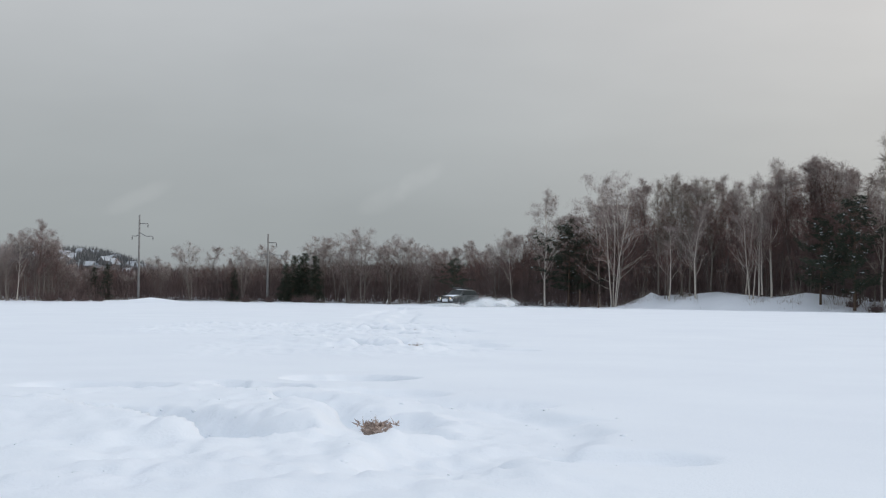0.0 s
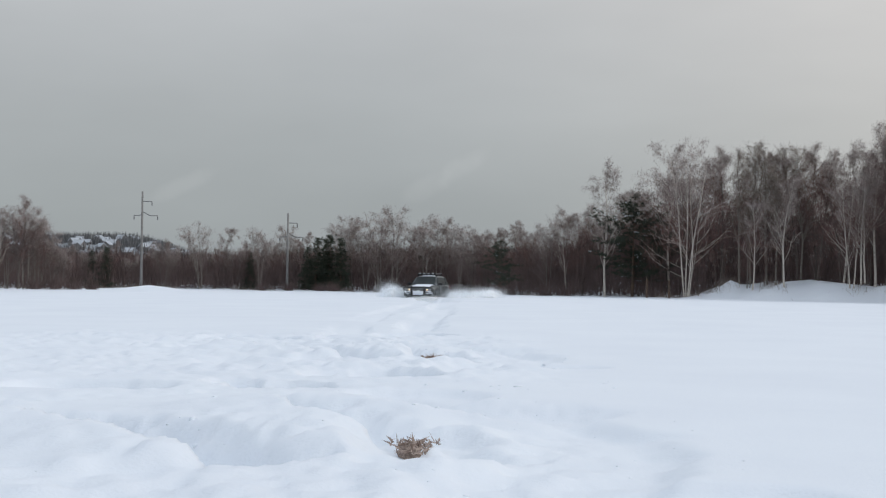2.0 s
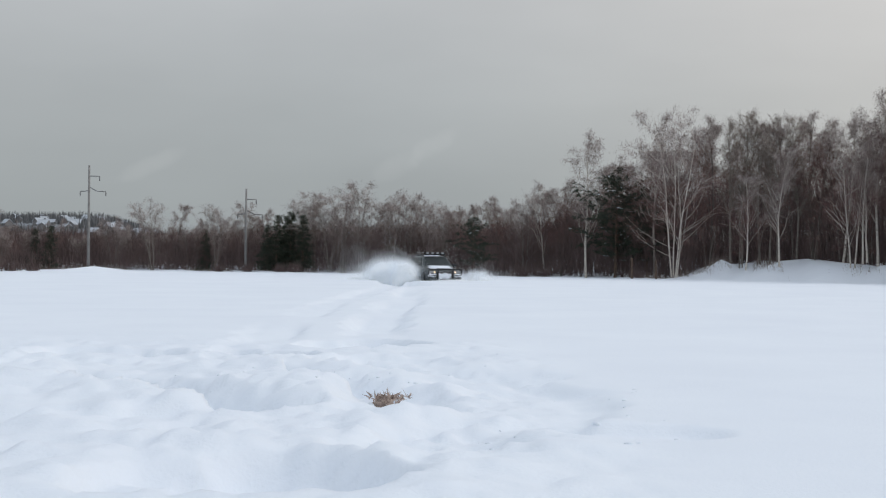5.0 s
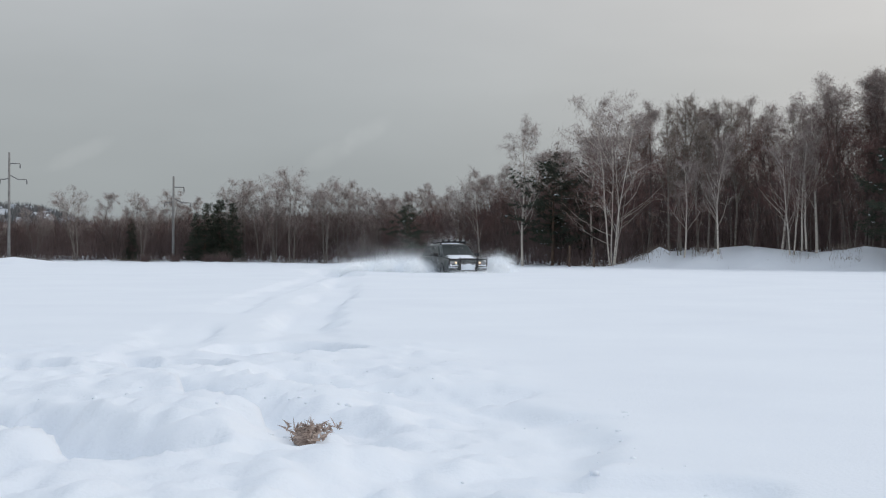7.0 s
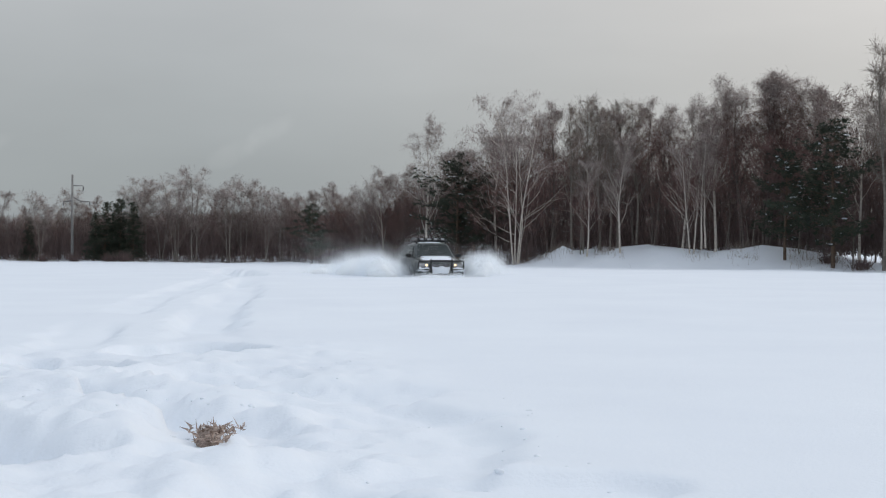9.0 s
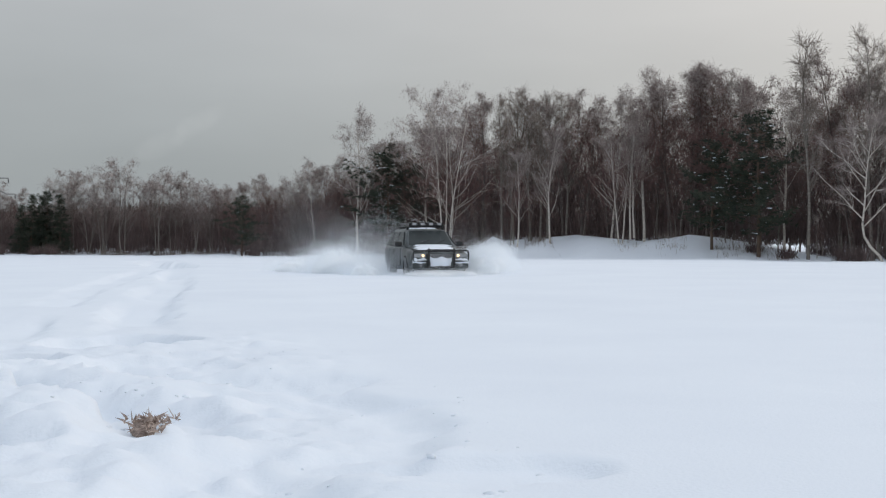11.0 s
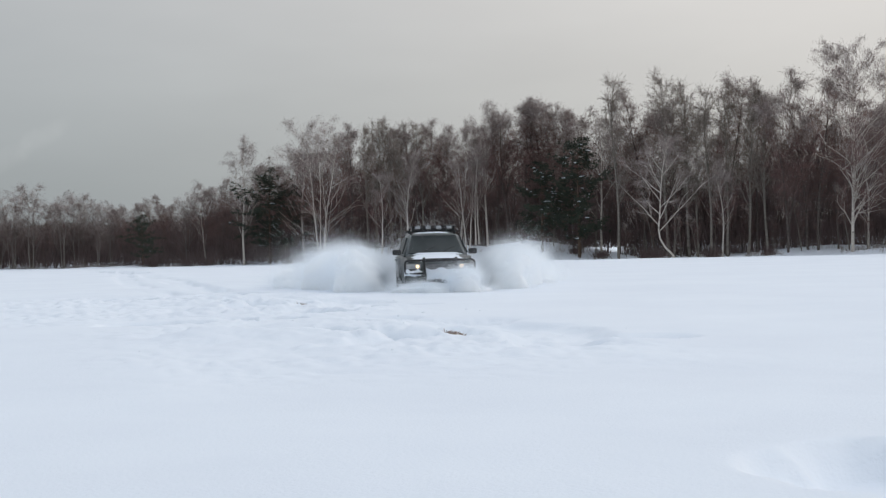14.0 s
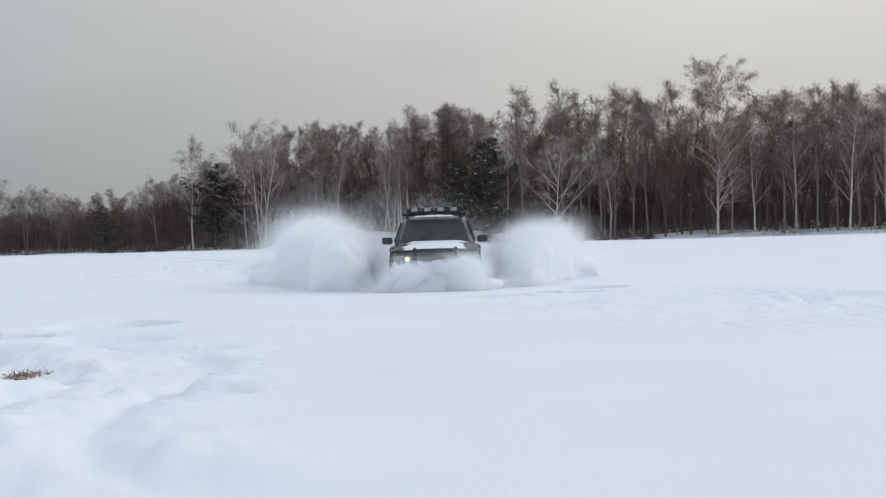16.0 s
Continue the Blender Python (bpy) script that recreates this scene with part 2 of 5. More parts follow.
def dug_place(x, y, px, py, yaw, far):
    """Relief of a dug-up place: thrown-up heaps with a steep lip, trenches behind them, soft hollows."""
    c, s = math.cos(radians(yaw)), math.sin(radians(yaw))
    u, v = (x - px) * c + (y - py) * s, -(x - px) * s + (y - py) * c
    wob = 0.16 * fractal(u * 1.7, v * 1.7, 5, 3)
    crumb = fractal(u * 5.5, v * 4.0, 51, 3)
    h = np.zeros(u.shape)

    def heap(cu, cv, ru, rv, top, turn=0.0):
        ct, st = math.cos(radians(turn)), math.sin(radians(turn))
        a, b = (u - cu) * ct + (v - cv) * st, -(u - cu) * st + (v - cv) * ct
        r = np.sqrt((a / ru) ** 2 + (b / rv) ** 2) + wob
        return 1.9 * top * smooth01((1.2 - r) / 0.34)

    def trench(line, width, deep):
        d, w = along(u, v, line)
        return -1.5 * deep * smooth01((1.4 - (d / width + wob * 1.6)) / 0.8) * smooth01(np.minimum(w, 1 - w) * 6 + 0.25)

    def lip(line, rise, drop):
        """A broken crust: raised on the near side, falling off sharply behind."""
        d, w = along(u, v, line)
        vv = np.interp(u, [q[0] for q in line], [q[1] for q in line])
        side = np.clip((v - vv + 0.45 * wob + 0.05 * crumb) / 0.07, -1, 1)
        ends = smooth01(np.minimum(w, 1 - w) * 7)
        d = np.maximum(d + 0.30 * wob, 0)
        near, far_side = rise * np.exp(-(d / 0.8) ** 2), -drop * smooth01((0.95 + 1.0 * wob + 0.08 * crumb - d) / 0.55)
        return ends * (near * (1 - side) / 2 + far_side * (1 + side) / 2)
    h += lip([(-4.2, 8.6), (-3.3, 8.7), (-2.6, 8.2), (-2.15, 7.6), (-1.85, 7.2), (-1.65, 6.95), (-1.5, 6.7)], 0.12, 0.34)
    h += lip([(-2.6, 10.5), (-1.7, 10.06), (-1.41, 9.6), (-0.96, 8.75), (-0.78, 8.5), (-0.6, 7.9), (-0.45, 7.1)], 0.09, 0.20)
    h += lip([(-1.6, 11.6), (-0.7, 10.6), (0.2, 10.1), (0.9, 9.6)], 0.05, 0.11)
    h += trench([(-0.5, 10.0), (0.3, 9.6), (0.75, 8.5), (0.6, 7.2), (0.15, 6.2), (-0.2, 5.2)], 0.50, 0.07)
    # the hole down to the soil
    bowl = smooth01(1.35 - np.hypot((u + 0.50) / 0.42, (v - 7.95) / 0.95) + wob)
    h = h * (1 - bowl) - 0.09 * bowl
    h += heap(-0.5, 7.2, 0.5, 0.3, 0.015)
    for cu, cv, ru, rv, deep in ((-1.85, 12.4, 0.42, 0.42, 0.10), (-0.85, 14.2, 0.55, 0.6, 0.12), (-1.5, 14.0, 0.35, 0.5, 0.07),
                                 (-2.4, 12.9, 0.3, 0.3, 0.08), (-3.6, 12.2, 0.8, 0.5, 0.08), (-0.55, 11.6, 0.6, 0.5, 0.04), (1.1, 6.1, 0.6, 0.4, 0.04)):
        h += heap(cu, cv, ru, rv, -deep)
    h += (1.0 if far else 0.6) * (0.032 * fractal(u * 1.3, v * 1.3, 11, 3) + 0.050 * np.abs(fractal(u * 2.7, v * 2.7, 15, 3))) * smooth01((1.6 - u) / 1.5) * smooth01(((17 if far else 12.5) - v) / 5) * smooth01((v - 2) / 2) * smooth01((u + (9 if far else 5.5)) / 2)
    torn = smooth01((1.3 - u) / 1.2) * smooth01((14.5 - v) / 4) * smooth01((v - 3.5) / 2) * smooth01((u + 5.5) / 2)
    rough_part = smooth01(0.55 + 0.9 * fractal(u * 0.7, v * 0.5, 57, 2))
    h += torn * rough_part * (0.022 * crumb + 0.030 * np.abs(fractal(u * 3.4, v * 2.4, 53, 3)) + 0.010 * fractal(u * 11, v * 8, 55, 2))
    if far:
        h += trench([(-0.9, 14), (-1.15, 19), (-1.2, 25), (-1.1, 33), (-1.35, 46), (-2.0, 54)], 0.42, 0.09) * (0.7 + fractal(u * 0.6, v * 0.35, 33, 2))
        h += trench([(-1.5, 48), (-2.4, 58), (-3.5, 68), (-3.1, 82)], 0.75, 0.20)
        h += trench([(-2.2, 13), (-2.6, 19), (-2.7, 26), (-2.5, 36), (-2.2, 48)], 0.38, 0.06) * (0.7 + fractal(u * 0.6, v * 0.35, 35, 2))
    return h


# one dug-up place, repeated before each camera station to fit its view
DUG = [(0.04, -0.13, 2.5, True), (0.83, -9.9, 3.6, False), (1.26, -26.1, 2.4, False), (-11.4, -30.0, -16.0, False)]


def rut(x, y, px, py, yaw):
    """A curved rut with a crumbled rim beside one of the dug-up places."""
    c, s = math.cos(radians(yaw)), math.sin(radians(yaw))
    u, v = (x - px) * c + (y - py) * s, -(x - px) * s + (y - py) * c
    d, w = along(u, v, [(0.9, 9.0), (1.05, 7.0), (0.95, 5.2), (1.05, 4.1), (1.3, 3.3), (1.75, 2.75), (2.3, 2.4)])
    d = np.maximum(d + 0.12 * fractal(u * 2.2, v * 2.2, 41, 3), 0)
    crumbs = (0.03 * np.abs(fractal(u * 2.8, v * 2.8, 43, 3)) + 0.02 * fractal(u * 6, v * 5, 45, 3)) * np.exp(-((d - 0.4) / 0.7) ** 2)
    return smooth01(np.minimum(w, 1 - w) * 5) * (crumbs + 0.03 * np.exp(-((d - 0.45) / 0.3) ** 2) - 0.075 * np.exp(-(d / 0.20) ** 2))


def height(x, y):
    x, y = np.asarray(x, float), np.asarray(y, float)
    r, az = np.hypot(x, y), np.degrees(np.arctan2(x, y))
    h = 0.03 * fractal(x / 9, y / 9, 2, 3) + 0.010 * fractal(x / 1.3, y / 1.3, 3, 3)
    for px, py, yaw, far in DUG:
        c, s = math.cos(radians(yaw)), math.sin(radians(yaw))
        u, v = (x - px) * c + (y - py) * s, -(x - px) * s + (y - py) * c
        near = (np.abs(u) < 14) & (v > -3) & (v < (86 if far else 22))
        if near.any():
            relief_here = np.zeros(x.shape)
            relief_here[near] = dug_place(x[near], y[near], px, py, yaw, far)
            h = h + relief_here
    h = h + rut(x, y, -11.4, -30.0, -16.0)
    d = edge(az)
    ahead = smooth01((y + 20) / 30)
    right = smooth01((az - 6.8) / 2.4)
    # snow banked up along the wood, and the ground rising behind it
    h = h - 0.36 * ahead * smooth01((r - 50) / 45)
    lumpy = fractal(x / 2.6, y / 2.6, 21, 4)
    h = h + ahead * right * np.interp(az, [19, 22.5, 28, 31, 40], [1.0, 0.08, 0.08, 0.35, 0.35]) * (0.62 * smooth01((r - d + 3.0 + 0.9 * lumpy) / 1.5) + 0.55 * smooth01((r - d + 0.8 + lumpy) / 2.2)) * (1 + 0.38 * lumpy) + ahead * right * smooth01((r - d + 4) / 3) * smooth01((30 + d - r) / 20) * 0.10 * np.abs(fractal(x / 0.9, y / 0.9, 29, 3))
    h = h + ahead * smooth01((az - 25) / 5) * 0.25 * smooth01((r - d - 0.5) / 5) * (1 + 0.3 * fractal(x / 2.5, y / 2.5, 23, 3))
    h = h + ahead * (1 - right) * 0.12 * smooth01((r - d + 6) / 6) * fractal(x / 5, y / 5, 27, 3)
    h = h - ahead * 0.2 * smooth01((az - 19) / 3) * smooth01((r - 60) / 25)
    # ploughed-up mound by the pole
    mx, my = polar(-17.5, 104)
    h = h + 0.55 * np.exp(-((x - mx) / 2.4) ** 2 - ((y - my) / 1.6) ** 2)
    return h


def axis(dense_lo, dense_hi, step, lo, hi, grow=1.10):
    mid = np.arange(dense_lo, dense_hi + step / 2, step)
    out, p, s = [], dense_hi, step
    while p < hi:
        s *= grow if p < 110 else 1.10
        p += s
        out.append(p)
    neg, p, s = [], dense_lo, step
    while p > lo:
        s *= 1.10
        p -= s
        neg.append(p)
    return np.concatenate([neg[::-1], mid, out])


def grid(name, xs, ys, mat, z):
    X, Y = np.meshgrid(xs, ys)
    V = np.stack([X, Y, z(X, Y)], -1).reshape(-1, 3)
    nx, ny = len(xs), len(ys)
    i = (np.arange(ny - 1)[:, None] * nx + np.arange(nx - 1)[None, :]).ravel()
    F = np.stack([i, i + 1, i + 1 + nx, i + nx], -1)
    me = bpy.data.meshes.new(name)
    me.vertices.add(len(V))
    me.vertices.foreach_set("co", V.astype(np.float32).ravel())
    me.loops.add(len(F) * 4)
    me.loops.foreach_set("vertex_index", F.astype(np.int32).ravel())
    me.polygons.add(len(F))
    me.polygons.foreach_set("loop_start", np.arange(0, len(F) * 4, 4, dtype=np.int32))
    me.polygons.foreach_set("use_smooth", np.ones(len(F), bool))
    me.update(calc_edges=True)
    me.materials.append(mat)
    return new(name, me)


ground = grid("ground", axis(-13.6, 2.6, 0.04, -1500, 1500), axis(-26, 15.5, 0.07, -1200, 1800, 1.04), SNOW, height)
tagged(ground, "deep white snow field with dug-up trenches and soft heaps", "snow field", kind="structure")

# ---- the wood: bare birches, aspens and pines ----
class Soup:
    """Gathers vertices and faces."""
    def __init__(self):
        self.v, self.f, self.t = [], [], []

    def tube(self, pts, radii, sides):
        base = len(self.v)
        for k, p in enumerate(pts):
            a = pts[max(k - 1, 0)]
            b = pts[min(k + 1, len(pts) - 1)]
            t = b - a
            t = t / (np.linalg.norm(t) + 1e-9)
            n = np.cross(t, (0.3, 1, 0.1))
            n /= np.linalg.norm(n) + 1e-9
            m = np.cross(t, n)
            for s in range(sides):
                q = 2 * math.pi * s / sides
                self.v.append(p + radii[k] * (math.cos(q) * n + math.sin(q) * m))
        for k in range(len(pts) - 1):
            for s in range(sides):
                a, b = base + k * sides + s, base + k * sides + (s + 1) % sides
                self.f.append((a, b, b + sides, a + sides))
        tip = len(self.v) - sides
        self.f.append(tuple(range(tip, tip + sides)))

    def blade(self, p, q, w, rng):
        """A thin tapered twig."""
        self.blades(np.array([p]), np.array([q]), np.array([w]), rng)

    def blades(self, P, Q, W, rng):
        """Many thin tapered twigs from P to Q, W half as wide at the foot."""
        n = np.cross(Q - P, rng.normal(size=P.shape))
        n *= (W / (np.linalg.norm(n, axis=1) + 1e-9))[:, None]
        self.t.append(np.stack([P - n, P + n, Q], 1))


def soup_part(name, soup, mat, parent=None, label="", smooth=False):
    """Links a Soup as one mesh."""
    V = np.array(soup.v, float).reshape(-1, 3)
    tri = np.concatenate(soup.t).reshape(-1, 3) if soup.t else np.zeros((0, 3))
    sizes = [len(f) for f in soup.f]
    loops = np.concatenate([np.array([i for f in soup.f for i in f], np.int32), np.arange(len(V), len(V) + len(tri), dtype=np.int32)])
    counts = np.concatenate([np.array(sizes, np.int32), np.full(len(tri) // 3, 3, np.int32)])
    me = bpy.data.meshes.new(name)
    allv = np.concatenate([V, tri]).astype(np.float32)
    me.vertices.add(len(allv))
    me.vertices.foreach_set("co", allv.ravel())
    me.loops.add(len(loops))
    me.loops.foreach_set("vertex_index", loops.astype(np.int32))
    me.polygons.add(len(counts))
    me.polygons.foreach_set("loop_start", (np.cumsum(counts) - counts).astype(np.int32))
    if smooth:
        me.polygons.foreach_set("use_smooth", np.ones(len(counts), bool))
    me.update(calc_edges=True)
    me.materials.append(mat)
    ob = new(name, me)
    if parent:
        ob.parent = parent
    if label:
        ob["label"] = label
    return ob


def bough(rng, p, d, length, segs, bend, rise):
    """A wandering line from p along d."""
    pts, d = [np.array(p, float)], np.array(d, float) / np.linalg.norm(d)
    for _ in range(segs):
        d = d + rng.normal(size=3) * bend + np.array((0, 0, rise))
        d /= np.linalg.norm(d)
        pts.append(pts[-1] + d * length / segs)
    return pts


def leafless(name, seed, high, stems=1, splay=0.05, crown=0.3, limbs=24, reach=0.28, climb=0.9, droop=0.5, twigs=3600, twig=0.58, thick=0.0105, taper=0.6, spread=0.72, stout=0.38,
             wood=None, fine=None, frost=0.55, frosted=None, sway=0.05, first=None, arch=0.05, loose=0.20, sides=3):
    """A bare broadleaved tree with its foot at the origin: stems, limbs, fine twigs, and frosted twigs higher up."""
    rng = np.random.default_rng(seed)
    trunk, limb, low, top = Soup(), Soup(), Soup(), Soup()
    hosts = []
    for s in range(stems):
        a = rng.uniform(0, 2 * math.pi) if stems == 1 else 2 * math.pi * (s + rng.uniform(-0.25, 0.25)) / stems
        tilt = splay * rng.uniform(0.6, 1.3)
        d = np.array((math.cos(a) * tilt, math.sin(a) * tilt, 1.0))
        h = high * (1 if s == 0 else rng.uniform(0.82, 0.99))
        foot = np.array((0.12 * math.cos(a), 0.12 * math.sin(a), -0.25)) * (stems > 1) + np.array((0, 0, -0.25))
        if first is not None:
            path = [np.array(q, float) for q in first]
            path += bough(rng, path[-1], d, h - path[-1][2], 6, sway, 0.02)[1:]
        else:
            path = bough(rng, foot, d, h + 0.25, 9, sway, 0.025)
        r0 = ((0.0078 if wood is BIRCH else 0.0068) * h + 0.012) * (1 if stems == 1 else 0.8 if stems < 4 else 0.5)
        n = len(path)
        trunk.tube(path, [r0 * (1 - k / (n - 1)) ** 0.85 + 0.008 for k in range(n)], 7)
        for k in range(int(limbs / stems * (1.4 if stems > 1 else 1))):
            f = crown + (0.97 - crown) * (k + rng.uniform(0, 1)) / max(limbs / stems * (1.4 if stems > 1 else 1), 1)
            i = min(int(f * (n - 1)), n - 2)
            p = path[i] + (path[i + 1] - path[i]) * (f * (n - 1) - i)
            b = a + rng.uniform(-1.9, 1.9) if stems > 1 else rng.uniform(0, 2 * math.pi)
            out = high * reach * (1.06 - f) ** taper * rng.uniform(0.75, 1.25)
            d = np.array((math.cos(b), math.sin(b), climb * rng.uniform(0.7, 1.4)))
            line = bough(rng, p, d, out * 1.35, 5, 0.10, arch)
            r1 = max(r0 * stout * (1 - f * 0.7), 0.012)
            limb.tube(line, [r1 * (1 - j / 5.4) + 0.003 for j in range(6)], 3)
            hosts.append((line, f))
            for _ in range(sides):
                j = rng.integers(1, 5)
                e = line[j] - line[j - 1]
                e = e / np.linalg.norm(e) + rng.normal(size=3) * 0.55 + np.array((0, 0, 0.15))
                side = bough(rng, line[j], e, out * rng.uniform(0.35, 0.7), 4, 0.2, -0.02)
                limb.tube(side, [r1 * 0.45 * (1 - m / 4.4) + 0.003 for m in range(5)], 3)
                hosts.append((side, f))
        hosts.append((path[int(n * 0.5):], 0.3))
    weights = np.array([len(h[0]) * (0.35 + h[1]) for h in hosts])
    pick = rng.choice(len(hosts), twigs, p=weights / weights.sum())
    seg_p, seg_d = [], []
    for k in pick:
        line = hosts[k][0]
        j = rng.integers(0, len(line) - 1) if rng.random() < spread else len(line) - 2
        seg_p.append(line[j])
        seg_d.append(line[j + 1] - line[j])
    P, D = np.array(seg_p), np.array(seg_d)
    P = P + D * rng.random((twigs, 1)) + rng.normal(size=P.shape) * (0.6 * loose * high / 10) * (rng.random((twigs, 1)) < 0.7) * np.array((1, 1, 0.6))
    E = D / np.linalg.norm(D, axis=1)[:, None] + rng.normal(size=P.shape) * 0.75
    E /= np.linalg.norm(E, axis=1)[:, None]
    size = (twig * rng.uniform(0.5, 1.5, twigs))[:, None]
    M = P + E * size * 0.6
    Q = M + (E * (1 - droop) + np.array((0, 0, -droop)) + rng.normal(size=P.shape) * 0.2) * size * 0.6
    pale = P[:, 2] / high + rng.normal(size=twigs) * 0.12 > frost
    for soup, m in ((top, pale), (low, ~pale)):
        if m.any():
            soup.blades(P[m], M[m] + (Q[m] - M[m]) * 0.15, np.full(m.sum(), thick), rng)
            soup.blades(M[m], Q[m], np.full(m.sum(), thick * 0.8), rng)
    ob = new(name)
    soup_part("trunk", trunk, wood, ob, smooth=True)
    soup_part("branchwork", limb, wood, ob)["kind"] = "stuff"
    soup_part("crown", low, fine, ob, "fine bare twigs")["kind"] = "stuff"
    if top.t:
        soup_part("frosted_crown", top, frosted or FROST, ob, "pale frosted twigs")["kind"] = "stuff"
    return ob


def evergreen(name, seed, high, wide, bare=0.15, layers=16, spruce=False, snowy=0.0):
    """A pine or spruce: trunk, boughs and needle tufts, with some snow on them."""
    rng = np.random.default_rng(seed)
    trunk, limb, green, white = Soup(), Soup(), Soup(), Soup()
    path = bough(rng, (0, 0, -0.2), (0.02, 0.02, 1), high + 0.2, 8, 0.02, 0.05)
    trunk.tube(path, [(0.013 * high + 0.02) * (1 - k / 8.4) for k in range(9)], 7)
    for k in range(layers):
        f = bare + (0.98 - bare) * (k + 0.5) / layers
        for _ in range(5 if spruce else 4):
            i = min(int(f * 8), 7)
            p = path[i] + (path[i + 1] - path[i]) * (f * 8 - i)
            b = rng.uniform(0, 2 * math.pi)
            if spruce:
                out = wide * (1.03 - f) * rng.uniform(0.75, 1.15)
            else:
                out = wide * math.sin(math.pi * min(0.25 + (f - bare) / (1 - bare) * 0.72, 0.97)) * rng.uniform(0.3, 1.25)
            line = bough(rng, p, (math.cos(b), math.sin(b), -0.15 if spruce else rng.uniform(-0.1, 0.5)), out, 4, 0.12, 0.02)
            limb.tube(line, [0.03 * (1 - j / 4.4) + 0.004 for j in range(5)], 3)
            tufts = max(int(out * 10), 4)
            for _ in range(tufts):
                g = rng.uniform(0.25, 1.0)
                j = min(int(g * 4), 3)
                q = line[j] + (line[j + 1] - line[j]) * (g * 4 - j) + rng.normal(size=3) * (0.22, 0.22, 0.10)
                dress = white if rng.random() < snowy else None
                e = rng.normal(size=(13, 3)) * (1, 1, 0.55) + np.array((math.cos(b), math.sin(b), 0.25)) * 0.6
                e /= np.linalg.norm(e, axis=1)[:, None]
                green.blades(np.repeat(q[None], 13, 0), q + e * rng.uniform(0.16, 0.34, (13, 1)), np.full(13, 0.027), rng)
                if dress is not None:
                    for _ in range(4):
                        w = q + np.array((0, 0, 0.07)) + rng.normal(size=3) * (0.06, 0.06, 0.01)
                        white.blade(w, w + rng.normal(size=3) * (0.14, 0.14, 0.03), 0.05, rng)
    ob = new(name)
    soup_part("trunk", trunk, PINE_BARK, ob, smooth=True)
    soup_part("branchwork", limb, PINE_BARK, ob)["kind"] = "stuff"
    soup_part("needles", green, NEEDLE, ob, "dark green needles")["kind"] = "stuff"
    if white.t:
        soup_part("snow_on_boughs", white, SNOW, ob, "clumps of white snow")["kind"] = "stuff"
    return ob


KINDS = {}


def kind(key, ob, high, label, category):
    tagged(ob, label, category, "trees along the wood")
    KINDS[key] = [ob, high, 0]


LB = "bare birch with pale trunk and red-brown frosted twigs"
for k in range(4):
    kind("birch%d" % k, leafless("birch_tree", 10 + k, 10, stems=1 + (k == 2), splay=0.10, crown=0.24, limbs=20, reach=0.27, climb=1.25, droop=0.5, twigs=4400, twig=0.42, thick=0.0095, taper=0.42, stout=0.36, loose=0.26,
         wood=BIRCH, fine=TWIG, frost=0.70), 10, LB, "birch tree")
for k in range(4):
    kind("dull%d" % k, leafless("birch_tree", 30 + k, 10, stems=1, crown=0.16, limbs=22, reach=0.28, climb=1.5, droop=0.4, twigs=4200, twig=0.44, thick=0.0105, taper=0.5, loose=0.30, wood=SHADE_BARK, fine=TWIG, frost=0.84), 10,
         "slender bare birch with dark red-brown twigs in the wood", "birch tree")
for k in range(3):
    kind("rear%d" % k, leafless("birch_tree", 40 + k, 10, stems=1, crown=0.2, limbs=13, reach=0.30, climb=1.5, droop=0.4, twigs=1500, twig=0.62, thick=0.017, taper=0.5, loose=0.4, sides=2, wood=SHADE_BARK, fine=TWIG, frost=0.80), 10,
         "slender birch deep in the wood, bark coloured as in shade", "birch tree")
for k in range(3):
    kind("frost%d" % k, leafless("frosted_birch_tree", 50 + k, 10, crown=0.24, reach=0.25, climb=1.25, droop=0.5, twigs=4200, twig=0.42, thick=0.0095, taper=0.42, stout=0.36, loose=0.26, wood=BIRCH, fine=TWIG, frost=0.42), 10,
         "bare birch with grey hoarfrost over its crown", "birch tree")
for k in range(3):
    kind("aspen%d" % k, leafless("aspen_tree", 70 + k, 10, crown=0.30, limbs=28, reach=0.19, climb=1.7, droop=0.02, twigs=2100, twig=0.42, thick=0.009, taper=0.55, stout=0.55, loose=0.16, wood=ASPEN, fine=TAN_TWIG, frost=0.75, frosted=TAN_TWIG), 10,
         "tall bare aspen with grey-green bark and upright twigs", "aspen tree")
for k in range(3):
    kind("low%d" % k, leafless("birch_tree", 60 + k, 7, stems=2 + k % 2, splay=0.10, crown=0.22, limbs=24, reach=0.30, climb=1.3, droop=0.35, twigs=3300, twig=0.40, thick=0.012, loose=0.45, taper=0.45, sides=2, wood=ASPEN, fine=GREY_TWIG, frost=0.62), 7,
         "small bushy birch with red-brown twigs and grey tips", "birch tree")
for k in range(2):
    kind("sapling%d" % k, leafless("birch_sapling", 80 + k, 4, stems=1 + k, splay=0.14, crown=0.2, limbs=12, reach=0.28, climb=1.3, droop=0.2, twigs=900, twig=0.3, thick=0.009, loose=0.3, sides=2, wood=ASPEN, fine=TWIG, frost=0.8), 4,
         "thin bare birch sapling under the taller trees", "sapling")
kind("clump", leafless("birch_clump", 91, 11, stems=4, splay=0.13, crown=0.17, limbs=34, reach=0.26, climb=0.8, taper=0.3, droop=0.75, twigs=9000, twig=0.5, thick=0.0095, spread=0.55, stout=0.6, loose=0.34, wood=BIRCH, fine=TWIG, frost=0.60), 11,
     "clump of white birch stems fanning out of one root", "birch tree")
